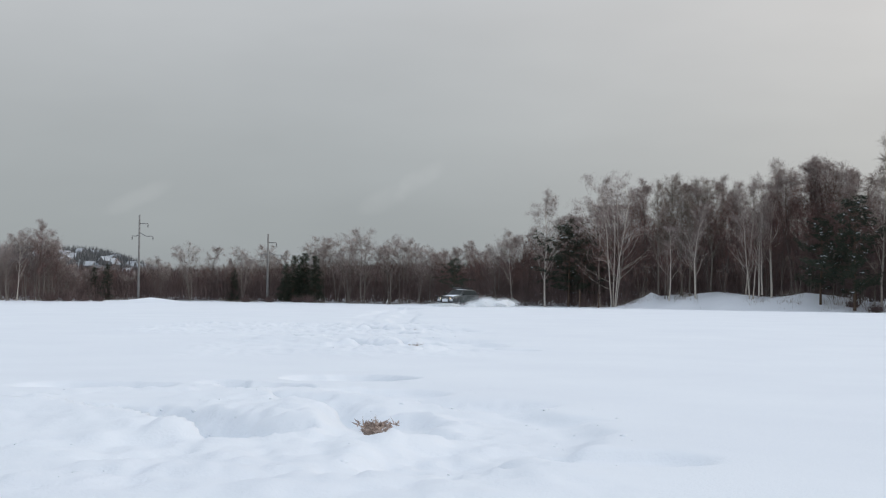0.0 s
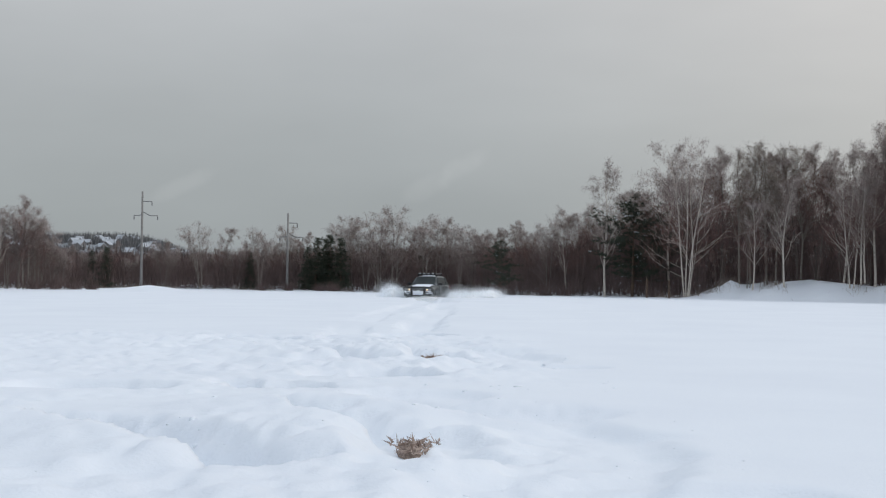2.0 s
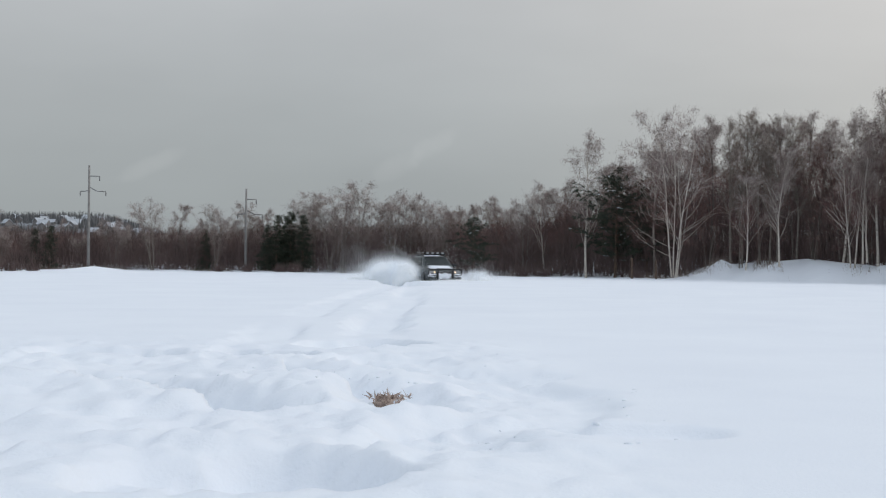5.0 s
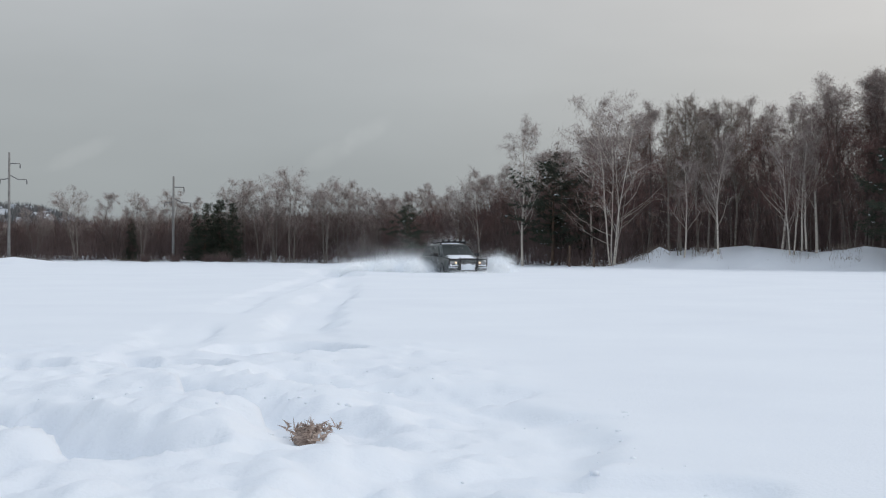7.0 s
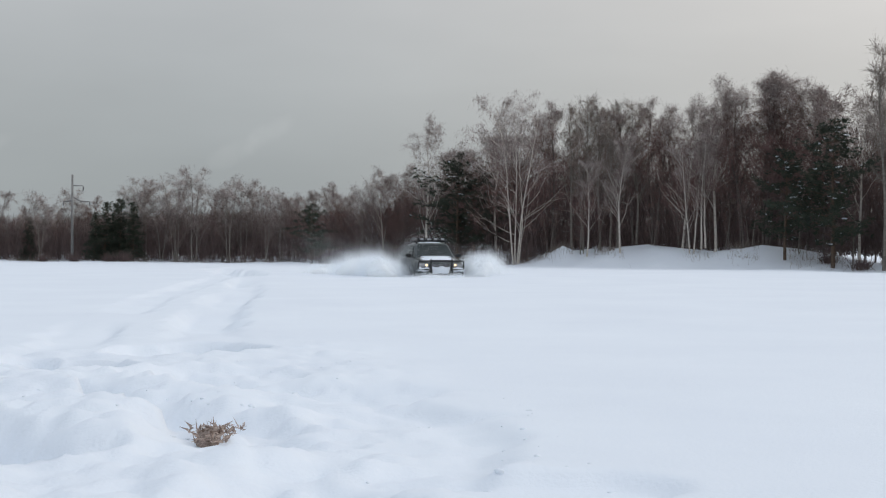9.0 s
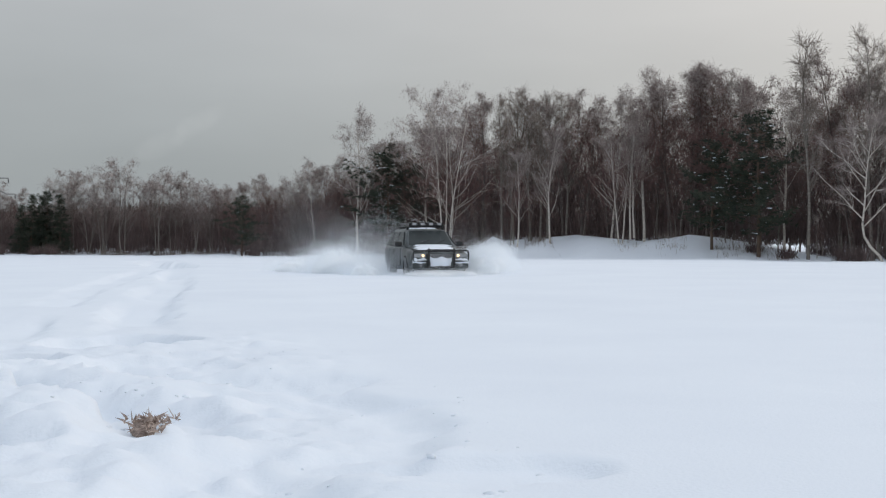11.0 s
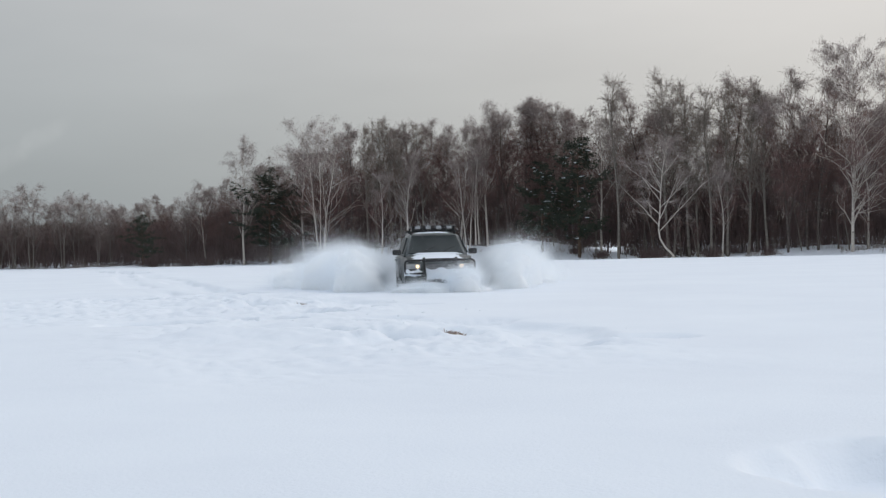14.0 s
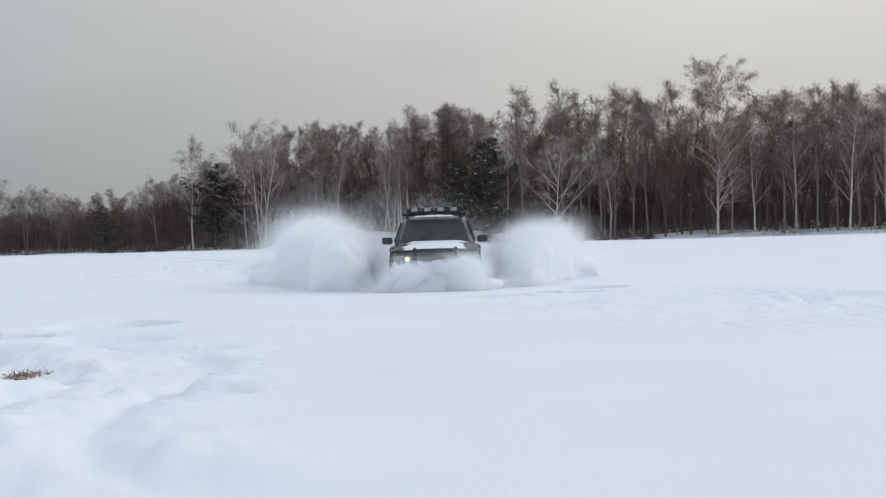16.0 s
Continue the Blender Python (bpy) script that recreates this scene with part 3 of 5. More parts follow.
kind("crook", leafless("crooked_birch", 93, 7, stems=1, crown=0.36, limbs=14, reach=0.46, climb=0.95, droop=0.35, twigs=2600, twig=0.45, spread=0.35, stout=0.8, loose=0.3, wood=BIRCH, fine=FROST, frost=0.5,
                       first=[(0.55, 0, -0.2), (0.3, 0, 0.35), (-0.1, 0, 0.75), (-0.42, 0, 1.3), (-0.5, 0, 1.9)]), 7,
     "white birch with a crooked, snow-covered foot and spreading boughs", "birch tree")
kind("grand", leafless("spreading_birch", 96, 15, splay=0.0, sway=0.012, crown=0.14, limbs=54, reach=0.27, climb=1.3, droop=0.9, twig=0.55, twigs=13000, taper=0.30, spread=0.55, stout=0.5, thick=0.0095, arch=-0.06, loose=0.22,
                       wood=BIRCH, fine=TWIG, frost=0.86), 15,
     "tall white birch with a wide weeping crown", "birch tree")
kind("pine0", evergreen("pine_tree", 101, 9, 3.3, 0.14, 14, snowy=0.04), 9, "dark green pine with snow on its boughs", "pine tree")
kind("pine1", evergreen("pine_tree", 103, 9, 3.9, 0.16, 13, snowy=0.015), 9, "dark spreading pine at the edge of the wood", "pine tree")
kind("spruce", evergreen("spruce_tree", 105, 7, 1.9, 0.05, 18, spruce=True), 7, "small dark spruce among bare trees", "spruce tree")


def plant(key, x, y, high, turn):
    """Sets a tree with its foot in the snow at x, y."""
    ob, h, used = KINDS[key]
    m = pose(x, y, float(height(x, y)), 0, 0, turn)
    if used:
        ob = copy_thing(ob, m)
    else:
        ob.matrix_basis = m
    KINDS[key][2] += 1
    ob.scale = (high / h,) * 3
    return ob


# direction, distance behind the wood's edge, height, kind
NAMED = [
    (-16.80, 2, 4.7, "low0"),
    (-15.15, 1, 6.1, "low1"),
    (-14.14, 3, 5.6, "dull0"),
    (-12.56, 1, 6.1, "low0"),
    (-13.35, 2, 4.3, "dull1"),
    (-11.19, 3, 5.9, "low2"),
    (-10.73, 5, 5.4, "dull2"),
    (-9.99, 0, 5.1, "spruce"),
    (-9.38, 1, 5.4, "spruce"),
    (-8.82, 0, 5.1, "spruce"),
    (-8.99, 4, 6.6, "low1"),
    (-8.36, 2, 6.9, "low2"),
    (-7.75, 1, 6.1, "low0"),
    (-7.07, 1, 7.1, "low1"),
    (-6.37, 0, 7.6, "low2"),
    (-5.70, 3, 5.8, "dull3"),
    (-4.95, 1, 6.9, "low1"),
    (-4.33, 2, 6.7, "low2"),
    (-3.45, 1, 6.4, "low0"),
    (-2.78, 2, 5.9, "low1"),
    (-2.21, 2, 5.1, "dull0"),
    (-1.30, 4, 5.5, "dull1"),
    (-1.49, -6, 4.6, "pine1"),
    (-0.47, 3, 5.5, "dull2"),
    (0.65, 2, 7.5, "low0"),
    (1.60, 2, 7.7, "birch1"),
    (2.27, 3, 7.1, "dull0"),
    (3.36, 0, 11.0, "frost2"),
    (4.60, 1.5, 9.3, "pine1"),
    (5.24, 3, 7.4, "pine1"),
    (7.11, 0, 13.0, "clump"),
    (5.95, 3.5, 7.6, "pine1"),
    (6.29, 3, 11.4, "birch0"),
    (8.64, 3, 10.9, "dull1"),
    (9.45, 2, 11.1, "aspen1"),
    (9.92, 4, 12.0, "aspen0"),
    (10.66, 4, 11.5, "aspen1"),
    (11.37, 4, 11.5, "aspen2"),
    (12.15, 4, 11.3, "aspen0"),
    (12.90, 3, 10.5, "dull2"),
    (11.47, 0, 8.6, "frost0"),
    (10.09, -1, 7.0, "birch3"),
    (14.03, 2, 10.6, "birch1"),
    (14.82, 0, 8.1, "birch0"),
    (15.41, 2, 12.0, "birch0"),
    (16.40, 3, 11.3, "dull3"),
    (17.45, 3, 11.9, "dull0"),
    (14.40, 0, 8.7, "birch2"),
    (14.99, 0, 8.3, "birch1"),
    (16.55, 2, 10.9, "dull1"),
    (17.31, 3, 11.6, "dull0"),
    (17.97, 3, 12.1, "dull3"),
    (18.79, 4, 11.5, "dull2"),
    (18.18, -1, 7.9, "pine0"),
    (20.07, -2, 10.5, "pine0"),
    (19.73, 3, 11.8, "dull0"),
    (22.05, -1, 13.2, "aspen0"),
    (24.55, 2, 13.4, "aspen1"),
    (25.56, 3, 12.9, "aspen2"),
    (25.10, 4, 11.0, "dull1"),
    (26.66, 1, 11.9, "aspen0"),
    (27.43, 2, 12.0, "aspen1"),
    (28.41, 2, 11.7, "aspen2"),
    (23.87, 5, 12.1, "dull2"),
    (23.29, 4, 10.6, "dull0"),
    (24.58, -3, 7.5, "crook"),
    (27.28, -1, 5.6, "birch0"),
    (33.52, -1, 13.2, "grand"),
    (29.38, 2, 11.7, "aspen1"),
    (30.38, 1, 10.2, "dull0"),
    (31.28, 3, 11.8, "dull1"),
    (35.48, 1, 9.5, "birch1"),
    (37.06, 1, 11.3, "aspen2"),
    (35.99, 3, 10.9, "dull3"),
    (38.89, 1, 11.4, "aspen0"),
    (39.79, 3, 11.0, "aspen1"),
    (41.06, 2, 11.6, "aspen2"),
    (42.08, 2, 11.0, "dull2"),
    (43.55, 2, 11.8, "aspen0"),
    (45.35, 1, 11.0, "birch0"),
    (40.73, 0, 9.9, "birch3"),
    (42.66, 0, 10.2, "birch1"),
    (27.39, 3, 12.8, "dull3"),
    (-23.20, -9, 7.7, "dull1"),
    (-22.36, -8, 6.4, "low2"),
    (-21.75, -7, 4.8, "low0"),
    (-24.04, -8, 6.9, "birch1"),
    (-24.83, -7, 5.7, "low2"),
    (-22.87, -9, 7.1, "low2"),
    (-22.01, -9, 5.8, "dull3"),
    (-23.62, -7, 7.1, "low1"),
    (-21.38, -8, 4.0, "low0"),
    (-24.52, -9, 6.2, "low0"),
    (-22.60, -7, 6.5, "low0"),
    (-25.40, -8, 6.0, "low1"),
    (-26.10, -8, 6.4, "dull0"),
    (-22.20, -6, 5.6, "low1"),
    (-23.00, -6, 6.2, "low2"),
    (-24.30, -6, 6.0, "low0"),
    (-9.6, 2, 5.0, "spruce"),
    (-10.4, 0, 4.2, "spruce"),
    (-12.9, 2, 3.8, "spruce"),
    (-20.77, 2, 3.9, "dull0"),
    (-19.92, 3, 3.9, "spruce"),
    (-19.32, 2, 4.2, "spruce"),
]
for az, back, high, key in NAMED:
    d = float(edge(az)) + back
    plant(key, *polar(az, d), high * 0.94 * (1.07 if -19 < az < 0 else 1) + (1.4 if az > 21.5 else 0), -az if key == "crook" else (az * 77) % 360)

# ranks of trees behind
rng = np.random.default_rng(7)
SKY_AZ = [-30, -18, -12, -9, -6, -2, 1, 5, 9, 14, 18, 21, 24, 28, 34, 44, 60]
SKY_H = [4.4, 4.2, 4.8, 5.8, 6.4, 6.0, 7.0, 9.0, 10.4, 10.8, 11.2, 11.4, 11.7, 12.0, 12.3, 12.3, 12.0]
for rank, (lo, hi, step) in enumerate(((2, 6, 1.9), (7, 13, 2.4), (14, 24, 3.8))):
    az = -27.0
    while az < 50:
        d = float(edge(az)) + rng.uniform(lo, hi)
        high = float(np.interp(az, SKY_AZ, SKY_H)) * rng.uniform(0.72 if az > 4 else 0.55, 1.0) * (1 + 0.004 * hi)
        key = rng.choice(["dull0", "dull1", "dull2", "dull3", "birch0", "birch1", "birch3", "aspen0", "aspen1", "frost0"], p=[.22, .22, .22, .21, .02, .02, .02, .02, .02, .03])
        if (21.5 < az < 28.5 or az > 37) and rng.random() < 0.6:
            key = rng.choice(["aspen0", "aspen1", "aspen2", "frost1"])
        elif az < 0 and rng.random() < 0.6:
            key = rng.choice(["low0", "low1", "low2"])
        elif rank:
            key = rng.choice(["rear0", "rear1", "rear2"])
        plant(str(key), *polar(az, d), high, rng.uniform(0, 360))
        az += math.degrees(step / d) * rng.uniform(0.7, 1.3)

# saplings between the front trees
az = 8.5
while az < 48:
    d = float(edge(az)) + rng.uniform(1.2, 5.0)
    plant(str(rng.choice(["sapling0", "sapling1"])), *polar(az, d), rng.uniform(2.2, 5.0), rng.uniform(0, 360))
    az += math.degrees(1.7 / d) * rng.uniform(0.6, 1.5)

# undergrowth and the far depth of the wood: too many sticks to count
thicket, n = Soup(), 190000
az = rng.uniform(-30, 55, n)
back = np.abs(rng.normal(size=n)) * 15 + np.where(az > 8, 4.5, 1.2)
r = edge(az) + back
top = np.interp(az, SKY_AZ, SKY_H) * (0.16 + np.where(az > 28.5, 0.62, np.where(az > 23, 0.40, np.where(az > 2, 0.66, 0.40))) * np.minimum(back / 10, 1.1))
P = np.stack([r * np.sin(np.radians(az)), r * np.cos(np.radians(az)), np.where(az < 10, 0.0, np.where(az < 22, 0.7, 0.4)) + top * 0.9 * rng.random(n) ** 1.25], 1)
Q = P + np.stack([rng.normal(size=n) * 0.25, rng.normal(size=n) * 0.25, np.ones(n)], 1) * rng.uniform(0.5, 1.7, n)[:, None]
thicket.blades(P, Q, rng.uniform(0.006, 0.026, n), rng)
n = 90000
az, back = rng.uniform(-30, 55, n), rng.uniform(1.5, 32, n)
back = np.where(az > 8, back + 4.0, back)
r = edge(az) + back
P = np.stack([r * np.sin(np.radians(az)), r * np.cos(np.radians(az)), np.where(az < 10, -0.55, np.where(az < 22, 0.4, -0.6)) + 2.6 * rng.random(n) ** 1.5], 1)
Q = P + np.stack([rng.normal(size=n) * 0.4, rng.normal(size=n) * 0.4, np.ones(n)], 1) * rng.uniform(0.4, 1.2, n)[:, None]
thicket.blades(P, Q, rng.uniform(0.012, 0.035, n), rng)
n = 90000
az, back = rng.uniform(-30, 55, n), rng.uniform(7, 34, n)
r = edge(az) + back
P = np.stack([r * np.sin(np.radians(az)), r * np.cos(np.radians(az)), 1.0 + np.interp(az, SKY_AZ, SKY_H) * np.where(az > 28.5, 0.5, np.where(az > 23, 0.34, np.where(az > 2, 0.5, 0.4))) * rng.random(n)], 1)
Q = P + np.stack([rng.normal(size=n) * 0.35, rng.normal(size=n) * 0.35, np.ones(n)], 1) * rng.uniform(0.5, 1.5, n)[:, None]
thicket.blades(P, Q, rng.uniform(0.015, 0.05, n), rng)
tagged(soup_part("thicket", thicket, DEEP_TWIG), "dense dark brown undergrowth inside the wood", "undergrowth", kind="stuff")

# ---- weeds at the wood's edge, poles, hillside village ----
weeds = Soup()
n = 14000
az = rng.uniform(-28, 45, n)
near = rng.normal(size=n) * 1.6 + np.where(az > 8, 0.5, 1.0)
ok = value_noise(az * 0.9, near * 0.2, 61) > 0.05
az, near = az[ok], near[ok]
r = edge(az) + near
x, y = r * np.sin(np.radians(az)), r * np.cos(np.radians(az))
P = np.stack([x, y, height(x, y) - 0.03], 1)
n = len(az)
weeds.blades(P, P + np.stack([rng.normal(size=n) * 0.12, rng.normal(size=n) * 0.12, rng.uniform(0.15, 0.6, n)], 1), rng.uniform(0.006, 0.014, n), rng)
tagged(soup_part("dry_weeds", weeds, TAN_TWIG), "dry brown weed stalks standing out of the snow", "weeds", kind="stuff")


def bush(x, y, size, seed):
    r, s = np.random.default_rng(seed), Soup()
    for _ in range(420):
        a, b = r.uniform(0, 6.28), r.uniform(0.1, 1.1)
        p = np.array((r.normal() * 0.3 * size, r.normal() * 0.25 * size, -0.05))
        q = p + np.array((math.cos(a) * b, math.sin(a) * b, r.uniform(0.7, 1.5))) * size * r.uniform(0.35, 0.9)
        s.blade(p + (q - p) * r.uniform(0, 0.5), q, r.uniform(0.008, 0.02), r)
    ob = soup_part("bush", s, DEEP_TWIG)
    ob.matrix_basis = pose(x, y, float(height(x, y)))
    return tagged(ob, "low leafless dark brown bush in the snow", "bush", "bushes along the wood")


for k, (az, near, size) in enumerate(((24.0, -1.5, 1.1), (23.4, -1.2, 0.9), (26.8, -1.0, 1.0), (21.2, -1.4, 0.9), (19.9, -1.0, 0.8), (5.6, -1.2, 0.8), (-9.2, -3.0, 1.0), (-9.8, -2.6, 0.8),
                                      (-12.4, -2.0, 0.7), (-11.2, -2.2, 0.8), (-20.8, -9, 1.2), (-21.6, -10, 1.3), (-22.5, -9.5, 1.2), (-20.0, -8.5, 0.9), (-1.0, -3, 0.9), (0.6, -2, 1.2), (1.6, -1.6, 1.1), (29.5, -0.5, 0.8))):
    bush(*polar(az, float(edge(az)) + near), size, 300 + k)


def cylinder(p, q, r0, r1, sides=10):
    s = Soup()
    s.tube([np.array(p, float), np.array(q, float)], [r0, r1], sides)
    s.f.append(tuple(range(sides))[::-1])
    return s.v, s.f


def utility_pole(x, y, high, turn):
    ob = new("utility_pole")
    ob.matrix_basis = pose(x, y, float(height(x, y)), 0, 0, turn)
    part("pole", *cylinder((0, 0, -0.3), (0, 0, high), 0.14, 0.085), CONCRETE, ob, smooth=True)
    for z, side, drop in ((high - 0.95, 0.9, 0.0), (high - 2.3, 1.45, 0.4), (high - 2.3, -0.75, 0.1)):
        s = Soup()
        s.tube([np.array((0, 0, z + drop)), np.array((side * 0.5, 0, z)), np.array((side, 0, z))], [0.045, 0.04, 0.035], 6)
        arm = soup_part("crossarm", s, STEEL, ob)
        s = Soup()
        s.tube([np.array((side, 0, z)), np.array((side, 0, z - 0.12)), np.array((side, 0, z - 0.28)), np.array((side, 0, z - 0.42))], [0.02, 0.055, 0.055, 0.03], 8)
        soup_part("insulator", s, STEEL, arm)
    return tagged(ob, "tall grey concrete power pole with steel crossarms", "power pole", "power poles")


utility_pole(*polar(-17.75, 121.5), 9.2, 10)
utility_pole(*polar(-11.25, 121.0), 7.4, 10)

# a hillside far off, under thin snow, with a village
# distance haze is painted into these materials as greyer, bluish colours
HILL = mottled("hazed_wooded_hillside", (0.13, 0.142, 0.155), (0.27, 0.29, 0.315), 0.03, 0.9)
HOUSE_WALL = mottled("hazed_house_wall", (0.14, 0.135, 0.135), (0.25, 0.24, 0.24), 0.4, 0.9)
ROOF_SNOW = mottled("hazed_snowy_roof", (0.36, 0.39, 0.43), (0.50, 0.53, 0.57), 0.3, 0.8)
GLASS_DARK = mottled("dark_house_window", (0.04, 0.045, 0.05), (0.07, 0.075, 0.08), 1, 0.2)


def hill_z(x, y):
    r, az = np.hypot(x, y), np.degrees(np.arctan2(x, y))
    swell = smooth01((az + 60) / 25) * smooth01((-11.5 - az) / 6)
    return swell * 36 * smooth01((r - 700) / 600) * (1 + 0.07 * fractal(x / 130, y / 130, 41, 3)) - 3.0


hill = grid("hillside", np.arange(-1150, 60, 22.0), np.arange(600, 1620, 22.0), HILL, hill_z)
tagged(hill, "distant wooded hillside under thin snow", "hill", kind="structure")


def cottage(x, y, wide, deep, wall, turn):
    ob = new("cottage")
    ob.matrix_basis = pose(x, y, float(hill_z(x, y)) - 0.3, 0, 0, turn)
    w, d, top = wide / 2, deep / 2, wall + wide * 0.42
    part("wall", [(-w, -d, 0), (w, -d, 0), (w, d, 0), (-w, d, 0), (-w, -d, wall), (w, -d, wall), (w, d, wall), (-w, d, wall), (0, -d, top), (0, d, top)],
         [(0, 1, 5, 8, 4), (1, 2, 6, 5), (2, 3, 7, 9, 6), (3, 0, 4, 7)], HOUSE_WALL, ob)
    o = 0.5
    part("roof", [(-w - o, -d - o, wall - 0.3), (0, -d - o, top + 0.15), (w + o, -d - o, wall - 0.3), (-w - o, d + o, wall - 0.3), (0, d + o, top + 0.15), (w + o, d + o, wall - 0.3),
                  (-w - o, -d - o, wall), (0, -d - o, top + 0.55), (w + o, -d - o, wall), (-w - o, d + o, wall), (0, d + o, top + 0.55), (w + o, d + o, wall)],
         [(6, 7, 10, 9), (7, 8, 11, 10), (0, 3, 4, 1), (1, 4, 5, 2), (0, 1, 7, 6), (1, 2, 8, 7), (3, 9, 10, 4), (4, 10, 11, 5), (0, 6, 9, 3), (2, 5, 11, 8)], ROOF_SNOW, ob)
    for k in (-0.25, 0.25):
        part("window", [(k * wide - 0.7, -d - 0.05, 1.0), (k * wide + 0.7, -d - 0.05, 1.0), (k * wide + 0.7, -d - 0.05, 2.3), (k * wide - 0.7, -d - 0.05, 2.3),
                        (k * wide - 0.7, -d + 0.05, 1.0), (k * wide + 0.7, -d + 0.05, 1.0), (k * wide + 0.7, -d + 0.05, 2.3), (k * wide - 0.7, -d + 0.05, 2.3)],
             [(0, 1, 2, 3), (0, 4, 5, 1), (3, 2, 6, 7)], GLASS_DARK, ob)
    return tagged(ob, "small distant house with a snow-covered gable roof", "house", "village on the hill")


vr = np.random.default_rng(17)
for k in range(80):
    az, r = vr.uniform(-25, -14.0), vr.uniform(940, 1300)
    x, y = polar(az, r)
    cottage(x, y, vr.uniform(4.5, 7), vr.uniform(5, 9), vr.uniform(2.4, 4.0), vr.uniform(0, 360))
grove = Soup()
n = 22000
az, r = vr.uniform(-30, -11, n), vr.uniform(800, 1330, n)
x, y = r * np.sin(np.radians(az)), r * np.cos(np.radians(az))
ok = value_noise(x / 45, y / 45, 71) > 0.0
x, y, n = x[ok], y[ok], int(ok.sum())
P = np.stack([x, y, hill_z(x, y)], 1)
grove.blades(P, P + np.stack([vr.normal(size=n) * 0.8, vr.normal(size=n) * 0.8, vr.uniform(3, 9, n)], 1), vr.uniform(0.3, 1.0, n), vr)
# far twigs greyed in colour to stand in for haze
HAZY = mottled("hazed_grey_twigs", (0.10, 0.105, 0.11), (0.17, 0.17, 0.175), 0.2, 0.9)
tagged(soup_part("far_grove", grove, HAZY), "grey leafless trees among the houses on the hill", "trees", kind="stuff")

# bare ground torn open in the snow
def torn_patch(px, py, yaw):
    c, s = math.cos(radians(yaw)), math.sin(radians(yaw))
    u, v = -0.50, 8.30
    x, y = px + u * c - v * s, py + u * s + v * c
    r = np.random.default_rng(5)
    ob = new("dry_grass_patch")
    lo = float(height(x, y))
    ob.matrix_basis = pose(x, y, lo, 0, 0, yaw)
    rim = [((0.10 - 0.04 * math.sin(a)) * 0.95 * math.cos(a) * r.uniform(0.6, 1.3) + 0.04, 0.30 * math.sin(a) * r.uniform(0.7, 1.2) - 0.1) for a in np.linspace(0, 6.28, 18)[:-1]]
    n = len(rim)
    part("soil", [(a, b, -0.02) for a, b in rim] + [(a * 0.6, b * 0.6, 0.03) for a, b in rim] + [(0, 0, 0.035)],
         [(i, (i + 1) % n, n + (i + 1) % n, n + i) for i in range(n)] + [(n + i, n + (i + 1) % n, 2 * n) for i in range(n)], SOIL, ob, "dark soil and leaf litter")
    st = Soup()
    for _ in range(300):
        b = np.clip(r.normal(), -1.6, 1.6) * 0.20
        p = np.array((np.clip(r.normal(), -1.5, 1.5) * (0.06 + 0.045 * (b > 0.1)) + 0.04, b - 0.08, 0.012 + r.random() * 0.02))
        st.blade(p, p + np.array((r.normal() * 0.03, r.normal() * 0.05, r.uniform(0.0, 0.03) + 0.05 * (r.random() < 0.06))), r.uniform(0.005, 0.013), r)
    soup_part("straw", st, STRAW, ob, "matted tan dead grass")["kind"] = "stuff"
    return tagged(ob, "torn-open patch of dry tan grass in the snow", "dry grass", "bare patches in the snow")


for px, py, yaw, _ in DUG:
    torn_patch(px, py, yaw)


def stubble(px, py, yaw, u, v):
    """A few dead stalks poking out of the trench wall."""
    c, s = math.cos(radians(yaw)), math.sin(radians(yaw))
    x, y = px + u * c - v * s, py + u * s + v * c
    r, st = np.random.default_rng(9), Soup()
    for _ in range(26):
        p = np.array((r.normal() * 0.03, r.normal() * 0.06, -0.02))
        st.blade(p, p + np.array((r.normal() * 0.03 + 0.02, r.normal() * 0.03, r.uniform(0.02, 0.09))), r.uniform(0.004, 0.009), r)
    ob = soup_part("dry_grass_tuft", st, STRAW)
    ob.matrix_basis = pose(x, y, float(height(x, y)), 0, 0, yaw)
    return tagged(ob, "few brown dead stalks poking out of the snow", "dry grass", "bare patches in the snow")


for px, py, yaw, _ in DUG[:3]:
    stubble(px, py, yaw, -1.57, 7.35)



